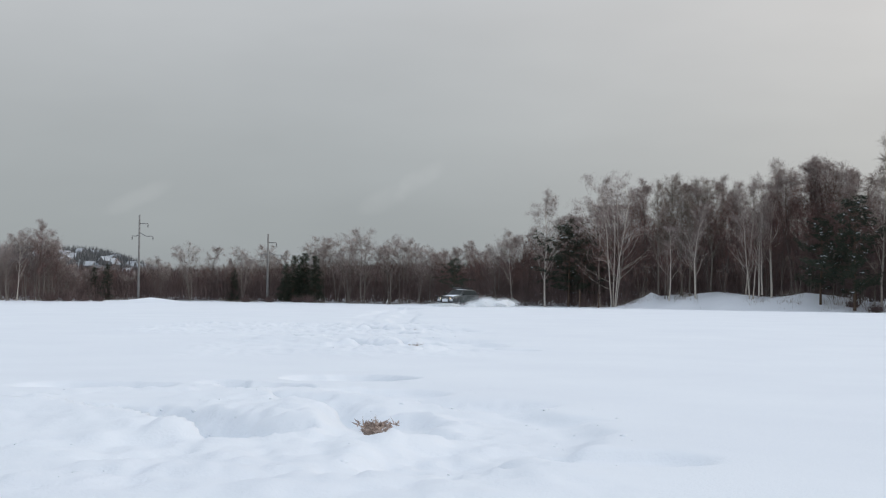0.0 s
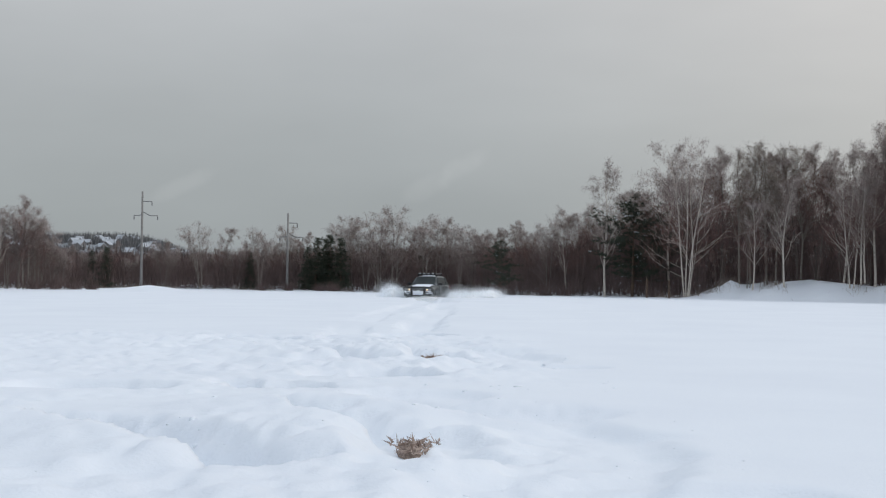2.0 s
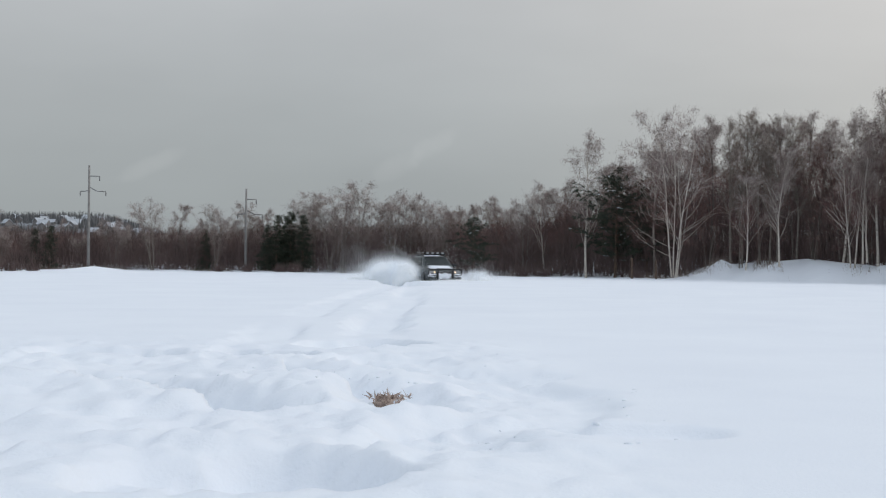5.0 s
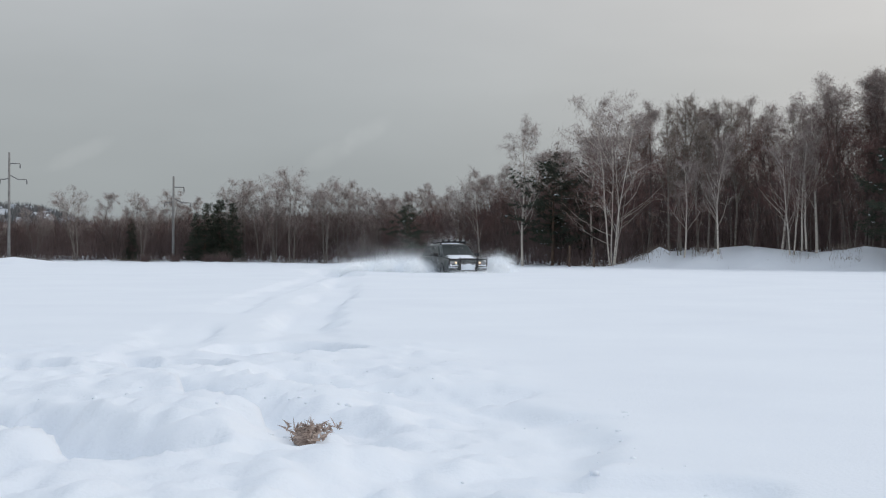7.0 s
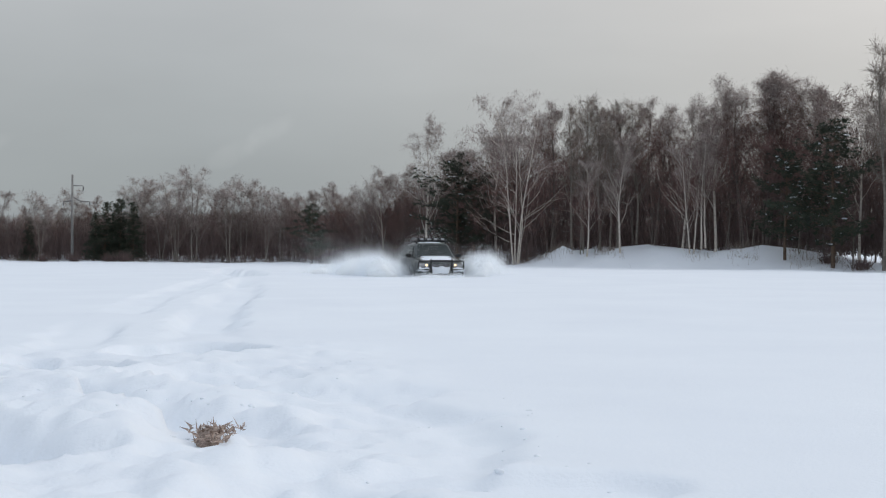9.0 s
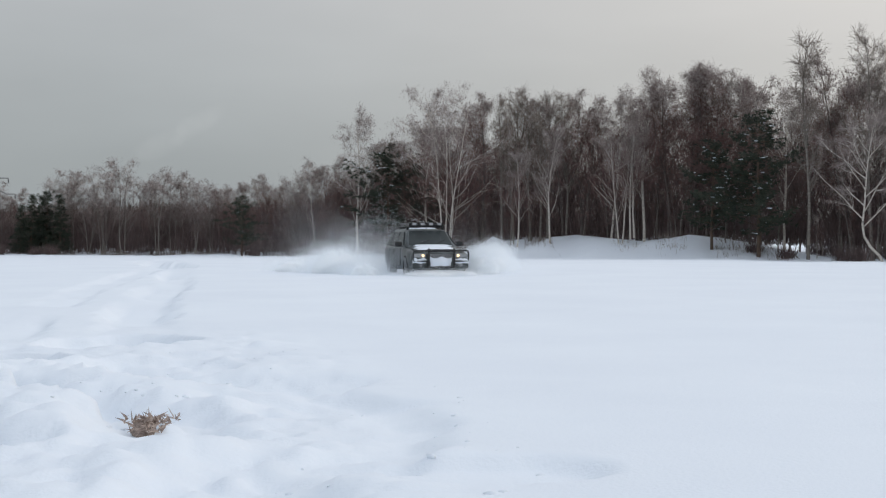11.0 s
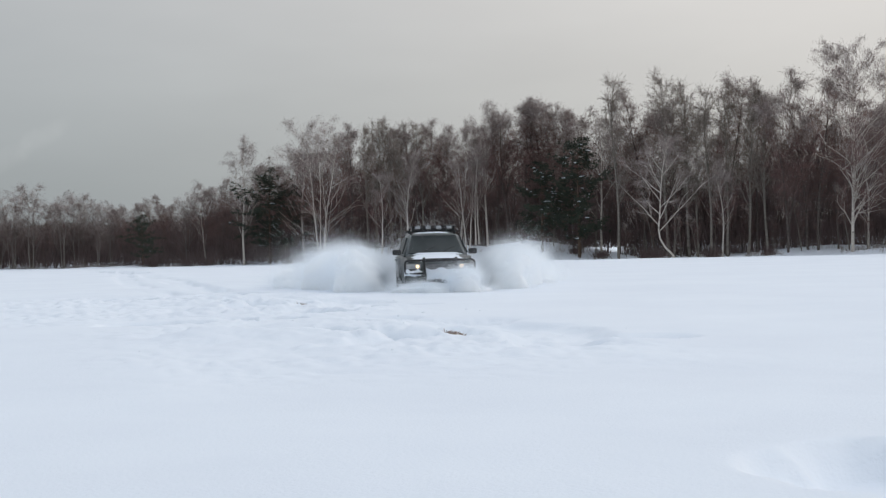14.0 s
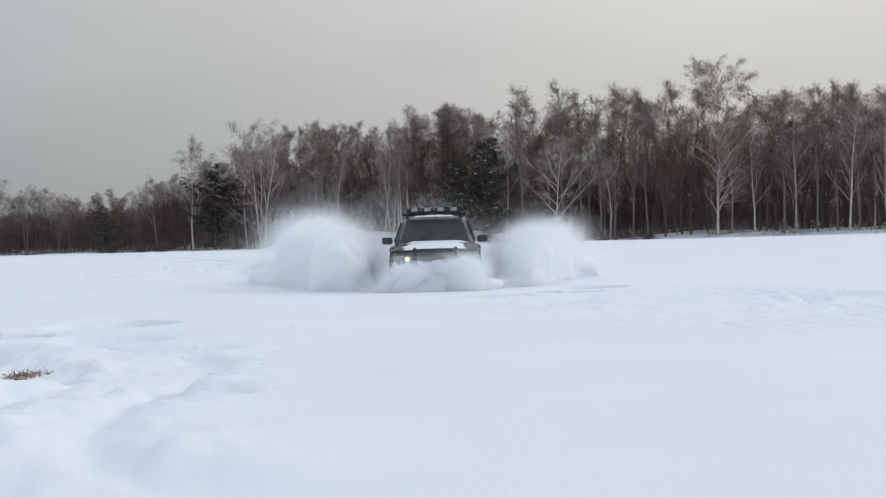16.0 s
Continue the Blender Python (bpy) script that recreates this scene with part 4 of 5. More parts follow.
# crumbs and clods of snow thrown about the dug-up places
def clods(px, py, yaw, seed, count=140):
    c, s = math.cos(radians(yaw)), math.sin(radians(yaw))
    r = np.random.default_rng(seed)
    u, v = r.uniform(-4.5, 1.6, count * 3), r.uniform(4.5, 13.5, count * 3)
    ok = np.flatnonzero(fractal(u * 0.8, v * 0.8, 71, 2) > 0.2)[:count]
    u, v = u[ok], v[ok]
    x, y = px + u * c - v * s, py + u * s + v * c
    z = height(x, y)
    t = (1 + 5 ** 0.5) / 2
    ico = np.array([(-1, t, 0), (1, t, 0), (-1, -t, 0), (1, -t, 0), (0, -1, t), (0, 1, t), (0, -1, -t), (0, 1, -t), (t, 0, -1), (t, 0, 1), (-t, 0, -1), (-t, 0, 1)]) / 1.9
    tri = [(0, 11, 5), (0, 5, 1), (0, 1, 7), (0, 7, 10), (0, 10, 11), (1, 5, 9), (5, 11, 4), (11, 10, 2), (10, 7, 6), (7, 1, 8),
           (3, 9, 4), (3, 4, 2), (3, 2, 6), (3, 6, 8), (3, 8, 9), (4, 9, 5), (2, 4, 11), (6, 2, 10), (8, 6, 7), (9, 8, 1)]
    V, F = [], []
    for k in range(len(u)):
        size = 0.008 + 0.022 * r.random() ** 3
        lump = ico * r.uniform(0.7, 1.3, (12, 1)) * (size * r.uniform(0.8, 1.6), size * r.uniform(0.8, 1.6), size * 0.75)
        V.extend(lump + (x[k], y[k], z[k] - size * 0.3))
        F.extend([(a + 12 * k, b + 12 * k, e + 12 * k) for a, b, e in tri])
    tagged(part("snow_clods", V, F, SNOW, None, "", True), "loose crumbs and clods of white snow", "snow clods", kind="stuff")


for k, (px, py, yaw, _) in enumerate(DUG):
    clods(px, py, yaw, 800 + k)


def stake(az, r, high, lean):
    """A weathered round stake with a slanting cut top."""
    x, y = polar(az, r)
    n, V, F = 9, [], []
    for lev, (zz, rad) in enumerate(((-0.4, 0.085), (0.0, 0.082), (high * 0.5, 0.074), (high - 0.05, 0.068), (high, 0.055))):
        for k in range(n):
            a = 2 * math.pi * k / n
            V.append((rad * math.cos(a) * (1 + 0.1 * math.sin(3 * a + lev)) + lean * zz, rad * math.sin(a), zz + (0.06 * math.cos(a) if lev > 2 else 0)))
    for lev in range(4):
        F += [(lev * n + k, lev * n + (k + 1) % n, lev * n + n + (k + 1) % n, lev * n + n + k) for k in range(n)]
    F.append(tuple(range(4 * n, 5 * n)))
    ob = part("wooden_post", V, F, PINE_BARK, None, "", True, pose(x, y, float(height(x, y)), 0, 0, 40 * az))
    tagged(ob, "dark weathered wooden post standing in the snow", "post", "posts by the wood")


stake(5.33, 97.5, 1.5, 0.0)
stake(6.35, 97.0, 1.35, 0.03)
# ---- the car ----
PAINT, pN, pL, pB = shader("grey_green_paint", 0.35, 0.25)
pv = coords(pN, pL)
pL(ramp(pN, pL, noisy(pN, pL, pv, 2.2, 6, 0.65), [(0.38, (0.04, 0.047, 0.048)), (0.58, (0.075, 0.085, 0.088)), (0.76, (0.44, 0.46, 0.48))]), pB.inputs["Base Color"])
BLACK = mottled("black_plastic", (0.010, 0.010, 0.011), (0.025, 0.025, 0.027), 12, 0.5)
BAR = mottled("black_steel_tube", (0.012, 0.012, 0.013), (0.03, 0.03, 0.032), 15, 0.35, 0.3)
RUBBER = mottled("tyre_rubber", (0.012, 0.012, 0.012), (0.03, 0.03, 0.03), 20, 0.8)
ALLOY = mottled("alloy", (0.35, 0.35, 0.36), (0.5, 0.5, 0.51), 8, 0.35, 0.9)
GLASS = mottled("tinted_glass", (0.010, 0.015, 0.016), (0.035, 0.045, 0.047), 1.2, 0.38, 0.0, 0, (1, 1, 1), 0.3)
LENS = mottled("clear_lens", (0.28, 0.29, 0.30), (0.42, 0.43, 0.44), 10, 0.15)
RED = mottled("red_lens", (0.25, 0.01, 0.01), (0.4, 0.02, 0.02), 10, 0.2)
PLATE = mottled("white_plate", (0.6, 0.6, 0.6), (0.75, 0.75, 0.75), 10, 0.5)
LIT, lN, lL, lB = shader("lit_headlamp", 0.2)
lB.inputs["Base Color"].default_value = (0.9, 0.75, 0.5, 1)
lB.inputs["Emission Color"].default_value = (1.0, 0.66, 0.36, 1)
lB.inputs["Emission Strength"].default_value = 1.7


def box(x0, x1, y0, y1, z0, z1, bevel=0.0):
    bm = bmesh.new()
    bmesh.ops.create_cube(bm, size=1, matrix=Matrix.Translation(((x0 + x1) / 2, (y0 + y1) / 2, (z0 + z1) / 2)) @ Matrix.Diagonal((x1 - x0, y1 - y0, z1 - z0, 1)))
    if bevel:
        bmesh.ops.bevel(bm, geom=bm.edges[:], offset=bevel, segments=2, affect="EDGES", profile=0.6)
    bm.verts.index_update()
    v, f = [tuple(q.co) for q in bm.verts], [tuple(q.index for q in g.verts) for g in bm.faces]
    bm.free()
    return v, f


def loft(rings):
    v = [p for r in rings for p in r]
    n = len(rings[0])
    f = [(k * n + i, k * n + (i + 1) % n, (k + 1) * n + (i + 1) % n, (k + 1) * n + i) for k in range(len(rings) - 1) for i in range(n)]
    f += [tuple(range(n))[::-1], tuple(range(len(v) - n, len(v)))]
    return v, f


def pipe(points, r, sides=8):
    s = Soup()
    s.tube([np.array(p, float) for p in points], [r] * len(points), sides)
    s.f.append(tuple(range(sides))[::-1])
    return s.v, s.f


def slab(quad, out, thick=0.012):
    """A pane with thickness over four corners, set off along out."""
    a = [Vector(q) for q in quad]
    o = Vector(out).normalized() * thick
    v = [tuple(q - o) for q in a] + [tuple(q + o) for q in a]
    return v, [(0, 3, 2, 1), (4, 5, 6, 7), (0, 1, 5, 4), (1, 2, 6, 5), (2, 3, 7, 6), (3, 0, 4, 7)]


def build_car():
    """Facing -y, wheels on z = 0."""
    car = new("estate_car")
    rings = []
    for y, hw, zb, zt in ((-2.20, 0.62, 0.40, 0.60), (-2.17, 0.74, 0.30, 0.70), (-2.0, 0.82, 0.24, 0.755), (-1.5, 0.845, 0.22, 0.82), (-0.92, 0.85, 0.22, 0.875), (0, 0.855, 0.22, 0.90), (1.2, 0.855, 0.22, 0.92),
                          (1.95, 0.83, 0.26, 0.92), (2.18, 0.76, 0.34, 0.86), (2.22, 0.66, 0.42, 0.76)):
        half = [(hw * 0.80, zb), (hw * 0.97, zb + 0.07), (hw, zb + (zt - zb) * 0.5), (hw * 0.985, zt - 0.10), (hw * 0.93, zt - 0.03), (hw * 0.80, zt), (hw * 0.4, zt + 0.018)]
        rings.append([(x, y, z) for x, z in half] + [(-x, y, z) for x, z in half[::-1]])
    part("body", *loft(rings), PAINT, car, "dark grey-green body dusted with snow", True)
    # cabin with rounded roof
    cab = []
    for y, wb, zb, wt, zt in ((-0.98, 0.74, 0.86, 0.72, 0.88), (-0.30, 0.77, 0.88, 0.585, 1.36), (0.0, 0.775, 0.88, 0.60, 1.395), (0.7, 0.775, 0.88, 0.61, 1.41), (1.45, 0.765, 0.88, 0.60, 1.385), (1.72, 0.75, 0.88, 0.58, 1.32), (2.12, 0.72, 0.86, 0.70, 0.93)):
        half = [(wb, zb), (wb * 0.5 + wt * 0.5 + 0.015, (zb + zt) / 2), (wt, zt - 0.045), (wt * 0.9, zt - 0.008), (wt * 0.45, zt + 0.012)]
        cab.append([(x, y, z) for x, z in half] + [(-x, y, z) for x, z in half[::-1]])
    part("cabin", *loft(cab), PAINT, car, "", True)
    part("windscreen", *slab([(-0.64, -0.90, 0.925), (0.64, -0.90, 0.925), (0.525, -0.34, 1.335), (-0.525, -0.34, 1.335)], (0, -1, 1.2), 0.022), GLASS, car, "dark windscreen")
    part("rear_window", *slab([(-0.6, 2.06, 0.98), (0.6, 2.06, 0.98), (0.5, 1.76, 1.29), (-0.5, 1.76, 1.29)], (0, 1, 0.9), 0.02), GLASS, car)
    for sx in (1, -1):
        for y0, y1, t0, t1 in ((-0.72, 0.30, -0.22, 0.26), (0.38, 1.22, 0.38, 1.18), (1.30, 1.86, 1.27, 1.58)):
            part("side_window", *slab([(sx * 0.765, y0, 0.93), (sx * 0.765, y1, 0.93), (sx * 0.632, t1, 1.31), (sx * 0.632, t0, 1.31)], (sx, 0, 0.35), 0.018), GLASS, car)
        for y0, y1 in ((-0.70, 0.33), (0.37, 1.25)):
            door = part("door", *slab([(sx * 0.852, y0, 0.36), (sx * 0.852, y1, 0.36), (sx * 0.846, y1, 0.84), (sx * 0.846, y0, 0.84)], (sx, 0, 0), 0.01), PAINT, car)
            part("door_handle", *box(min(sx * 0.855, sx * 0.89), max(sx * 0.855, sx * 0.89), y1 - 0.24, y1 - 0.08, 0.75, 0.785, 0.008), BLACK, door)
        m = part("wing_mirror", *box(min(sx * 0.80, sx * 1.0), max(sx * 0.80, sx * 1.0), -0.72, -0.60, 0.90, 1.03, 0.035), BLACK, car, "black door mirror")
        part("mirror_glass", *box(min(sx * 0.83, sx * 0.98), max(sx * 0.83, sx * 0.98), -0.602, -0.592, 0.915, 1.015), LENS, m)
        lamp = part("headlight", *box(min(sx * 0.42, sx * 0.77), max(sx * 0.42, sx * 0.77), -2.225, -2.10, 0.585, 0.70, 0.025), LENS, car, "clear headlamp with a warm lit bulb")
        bulb = bmesh.new()
        bmesh.ops.create_icosphere(bulb, subdivisions=2, radius=0.042, matrix=Matrix.Translation((sx * 0.50, -2.222, 0.645)) @ Matrix.Diagonal((1, 0.5, 0.95, 1)))
        bulb.verts.index_update()
        part("bulb", [tuple(q.co) for q in bulb.verts], [tuple(q.index for q in g.verts) for g in bulb.faces], LIT, lamp)
        bulb.free()
        part("fog_light", *cylinder((sx * 0.56, -2.16, 0.40), (sx * 0.56, -2.27, 0.40), 0.06, 0.065, 14), LENS, car)
        part("tail_light", *box(min(sx * 0.55, sx * 0.78), max(sx * 0.55, sx * 0.78), 2.16, 2.235, 0.66, 0.84, 0.02), RED, car)
        for y in (-1.36, 1.22):
            wheel = new("wheel")
            wheel.parent = car
            wheel.matrix_basis = pose(sx * 0.74, y, 0.33)
            s, n = Soup(), 24
            for x, r in ((-0.10, 0.22), (-0.105, 0.31), (-0.07, 0.335), (0.07, 0.335), (0.105, 0.31), (0.10, 0.22)):
                s.v += [(x, r * math.cos(6.2832 * k / n), r * math.sin(6.2832 * k / n)) for k in range(n)]
            s.f = [(a * n + k, a * n + (k + 1) % n, (a + 1) % 6 * n + (k + 1) % n, (a + 1) % 6 * n + k) for a in range(6) for k in range(n)]
            part("tyre", s.v, s.f, RUBBER, wheel, "", True)
            part("rim", *cylinder((-0.07, 0, 0), (0.085, 0, 0), 0.215, 0.20, 20), ALLOY, wheel)
    part("bonnet", *loft([[(x * 0.70, y, z) for x, z in ((-1, zt), (-0.6, zt + 0.022), (0, zt + 0.03), (0.6, zt + 0.022), (1, zt))] + [(0.6 * 0.7, y, zt - 0.03), (-0.6 * 0.7, y, zt - 0.03)]
                           for y, zt in ((-2.08, 0.745), (-1.5, 0.825), (-1.0, 0.88))]), PAINT, car, "bonnet covered in blown snow", True)
    # blown snow on bonnet and below the windscreen
    r = np.random.default_rng(3)
    for x, y, rx, ry, z in ((0.0, -1.35, 0.68, 0.42, 0.858), (-0.3, -1.85, 0.36, 0.24, 0.792), (0.28, -1.82, 0.38, 0.24, 0.80), (0.0, -0.94, 0.6, 0.07, 0.915), (0.0, 0.3, 0.42, 0.5, 1.415)):
        n = 20
        rim = [(x + rx * math.cos(a) * q, y + ry * math.sin(a) * q) for a, q in ((6.2832 * k / n, r.uniform(0.78, 1.1)) for k in range(n))]
        drop = 0.11 if y < -1 else 0.0
        v = [(a, b, z - 0.012 + drop * (b - y)) for a, b in rim] + [(x + (a - x) * 0.75, y + (b - y) * 0.75, z + 0.022 + drop * (b - y) * 0.75 + r.uniform(0, 0.012)) for a, b in rim] + [(x, y, z + 0.035)]
        part("snow_crust", v, [(i, (i + 1) % n, n + (i + 1) % n, n + i) for i in range(n)] + [(n + i, n + (i + 1) % n, 2 * n) for i in range(n)], SNOW, car, "patch of blown snow", True)
    # snow packed over the nose
    for x0, x1, z0, z1, y in ((-0.31, 0.31, 0.34, 0.64, -2.255), (-0.80, -0.40, 0.42, 0.585, -2.25), (0.40, 0.80, 0.42, 0.585, -2.25)):
        nx, nz, v = 13, 8, []
        for side in (0, 1):
            for j in range(nz):
                for i in range(nx):
                    a, b = i / (nx - 1), j / (nz - 1)
                    swell = side * (0.055 * math.sin(math.pi * a) ** 0.5 * math.sin(math.pi * b) ** 0.5 + r.uniform(0, 0.014))
                    v.append((x0 + (x1 - x0) * a + r.uniform(-0.012, 0.012), y - swell, z0 + (z1 - z0) * b * (1 - 0.25 * abs(math.sin(a * 5.3 + x0 * 9))) + r.uniform(-0.02, 0.02)))
        f = [(o + j * nx + i, o + j * nx + i + 1, o + (j + 1) * nx + i + 1, o + (j + 1) * nx + i) for o in (0, nx * nz) for j in range(nz - 1) for i in range(nx - 1)]
        part("snow_crust", v, f, SNOW, car, "snow packed on the nose", True)
    part("front_bumper", *box(-0.80, 0.80, -2.27, -2.05, 0.28, 0.50, 0.05), PAINT, car)
    part("grille", *box(-0.38, 0.38, -2.215, -2.15, 0.575, 0.69, 0.01), BLACK, car)
    for k in range(4):
        part("grille_slat", *box(-0.36, 0.36, -2.228, -2.214, 0.585 + k * 0.028, 0.595 + k * 0.028), ALLOY, car)
    plate = part("number_plate", *box(-0.26, 0.26, -2.285, -2.272, 0.36, 0.47), PLATE, car, "white number plate with dark bars")
    for k in range(6):
        part("plate_bar", *box(-0.20 + k * 0.068, -0.16 + k * 0.068, -2.290, -2.284, 0.385, 0.445), BLACK, plate)
    part("lower_intake", *box(-0.45, 0.45, -2.275, -2.24, 0.30, 0.35, 0.01), BLACK, car)
    # bull bar: twin hoops joined by a heavy bar
    bar = part("bull_bar", *pipe([(-0.40, -2.36, 0.785), (0.40, -2.36, 0.785)], 0.038, 10), BAR, car, "black steel bull bar")
    for sx in (1, -1):
        part("bar_upright", *pipe([(sx * 0.36, -2.34, 0.84), (sx * 0.36, -2.36, 0.78), (sx * 0.36, -2.36, 0.45), (sx * 0.36, -2.30, 0.34)], 0.030), BAR, bar)
        part("lamp_hoop", *pipe([(sx * 0.36, -2.36, 0.785), (sx * 0.71, -2.33, 0.785), (sx * 0.765, -2.30, 0.765), (sx * 0.785, -2.28, 0.71), (sx * 0.785, -2.26, 0.54), (sx * 0.765, -2.27, 0.49), (sx * 0.36, -2.33, 0.49)], 0.024), BAR, bar)
    part("bar_plate", *box(-0.25, -0.03, -2.40, -2.37, 0.765, 0.825, 0.012), BLACK, bar)
    part("bar_plate", *box(0.03, 0.25, -2.40, -2.37, 0.765, 0.825, 0.012), BLACK, bar)
    # roof rack with four work lamps
    rack = new("roof_rack")
    rack.parent = car
    rack["label"] = "black basket roof rack"
    for sx in (1, -1):
        part("rack_rail", *pipe([(sx * 0.50, -0.28, 1.47), (sx * 0.50, -0.26, 1.56), (sx * 0.50, 1.22, 1.56), (sx * 0.50, 1.24, 1.47)], 0.018), BAR, rack)
        part("rack_rail", *pipe([(sx * 0.50, -0.28, 1.47), (sx * 0.50, 1.24, 1.47)], 0.018), BAR, rack)
        for y in (-0.1, 0.9):
            part("rack_foot", *box(sx * 0.52 - 0.03, sx * 0.52 + 0.03, y - 0.04, y + 0.04, 1.36, 1.455, 0.01), BLACK, rack)
    for k in range(6):
        y = -0.28 + k * 0.304
        w = 0.62 if k in (1, 4) else 0.50
        part("rack_crossbar", *pipe([(-w, y, 1.455), (w, y, 1.455)], 0.020 if w > 0.55 else 0.014), BAR, rack)
    part("rack_front_bar", *pipe([(-0.50, -0.27, 1.56), (0.50, -0.27, 1.56)], 0.016), BAR, rack)
    part("wind_deflector", *box(-0.50, 0.50, -0.27, -0.255, 1.46, 1.535, 0.004), BLACK, rack)
    for k in range(4):
        x = -0.375 + k * 0.25
        lamp = part("work_lamp", *box(x - 0.075, x + 0.075, -0.37, -0.29, 1.495, 1.585, 0.018), BLACK, rack, "black roof work lamp")
        part("lamp_lens", *box(x - 0.06, x + 0.06, -0.378, -0.368, 1.508, 1.575, 0.004), LENS, lamp)
    for x in (-0.35, 0.12):
        part("wiper", *pipe([(x, -0.955, 0.93), (x + 0.18, -0.80, 1.03), (x + 0.36, -0.72, 1.085)], 0.009, 5), BLACK, car)
    part("aerial", *pipe([(0.02, -0.22, 1.40), (0.02, -0.14, 1.52)], 0.007, 5), BLACK, car)
    return tagged(car, "dark grey-green estate car with bull bar and roof rack, ploughing snow", "car")


car = build_car()
# seconds, place, turn
DRIVE = [
    (0.0, -1.88, 90.16, -0.23, -30.7),
    (0.1, -2.13, 89.65, -0.24, -30.6),
    (0.2, -2.35, 89.15, -0.26, -30.4),
    (0.3, -2.57, 88.64, -0.28, -30.3),
    (0.4, -2.77, 88.13, -0.29, -30.2),
    (0.5, -2.95, 87.63, -0.31, -30.1),
    (1.0, -4.24, 79.24, -0.32, -24.8),
    (1.5, -5.00, 70.80, -0.32, -18.0),
    (2.0, -5.68, 66.20, -0.28, -9.0),
    (2.5, -6.09, 63.90, -0.30, -1.0),
    (3.0, -6.00, 62.80, -0.30, 5.5),
    (5.5, -2.59, 63.20, -0.26, 18.5),
    (6.0, -1.57, 61.00, -0.22, 18.8),
    (6.5, -0.57, 58.80, -0.27, 16.7),
    (7.0, 0.37, 56.59, -0.24, 16.4),
    (7.5, 1.13, 53.87, -0.25, 12.4),
    (8.0, 1.93, 52.19, -0.26, 10.3),
    (8.5, 2.53, 50.48, -0.26, 5.8),
    (11.0, 4.27, 39.56, -0.10, 5.6),
    (11.5, 4.62, 36.86, -0.12, 4.6),
    (12.0, 4.92, 34.06, -0.15, 1.1),
    (12.5, 5.21, 31.56, -0.14, -1.9),
    (13.0, 5.64, 30.04, -0.13, -2.0),
    (13.5, 5.75, 27.74, -0.15, -5.5),
    (13.6, 5.23, 25.03, -0.14, -6.2),
    (13.7, 4.72, 22.31, -0.13, -6.9),
    (13.8, 4.22, 19.60, -0.11, -7.6),
    (13.9, 3.72, 16.88, -0.10, -8.2),
    (14.0, 3.22, 14.16, -0.08, -8.9),
    (14.1, 2.32, 11.16, -0.09, -9.2),
    (14.2, 1.43, 8.16, -0.10, -9.5),
    (14.3, 0.53, 5.16, -0.11, -9.8),
    (14.4, -0.36, 2.15, -0.12, -10.0),
    (14.5, -1.25, -0.85, -0.13, -10.3),
    (15.0, -1.63, -4.77, -0.13, -10.2),
    (15.5, -1.89, -7.00, -0.15, -13.4),
    (16.0, -1.98, -8.48, -0.10, -16.5),
]

# ---- snow thrown up by the car ----
POWDER, wN, wL, wB = shader("powder_snow", 0.9, 0, 0.0)
wtint = ramp(wN, wL, noisy(wN, wL, coords(wN, wL), 1.4, 3), [(0.3, (0.91, 0.945, 0.98)), (0.7, (0.95, 0.972, 0.99))])
wL(wtint, wB.inputs["Base Color"])
wthin = wN("ShaderNodeBsdfTranslucent")
wL(wtint, wthin.inputs["Color"])
wmix = wN("ShaderNodeMixShader")
wmix.inputs[0].default_value = 0.6
wL(wB.outputs[0], wmix.inputs[1])
wL(wthin.outputs[0], wmix.inputs[2])
wL(wmix.outputs[0], POWDER.node_tree.nodes["Material Output"].inputs["Surface"])


DENSE, dN, dL, dB = shader("dense_powder_snow", 0.95, 0, 0.0)
dL(ramp(dN, dL, noisy(dN, dL, coords(dN, dL), 1.4, 3), [(0.3, (0.89, 0.93, 0.975)), (0.7, (0.925, 0.955, 0.985))]), dB.inputs["Base Color"])
dB.inputs["Subsurface Weight"].default_value, dB.inputs["Subsurface Scale"].default_value = 1.0, 0.6
dB.inputs["Subsurface Radius"].default_value = (1, 1, 1)


def grains(name, P, size, r, parent, label):
    s = Soup()
    e = r.normal(size=P.shape)
    e /= np.linalg.norm(e, axis=1)[:, None]
    s.blades(P, P + e * size[:, None] * 2, size, r)
    soup_part(name, s, POWDER, parent, label)["kind"] = "stuff"


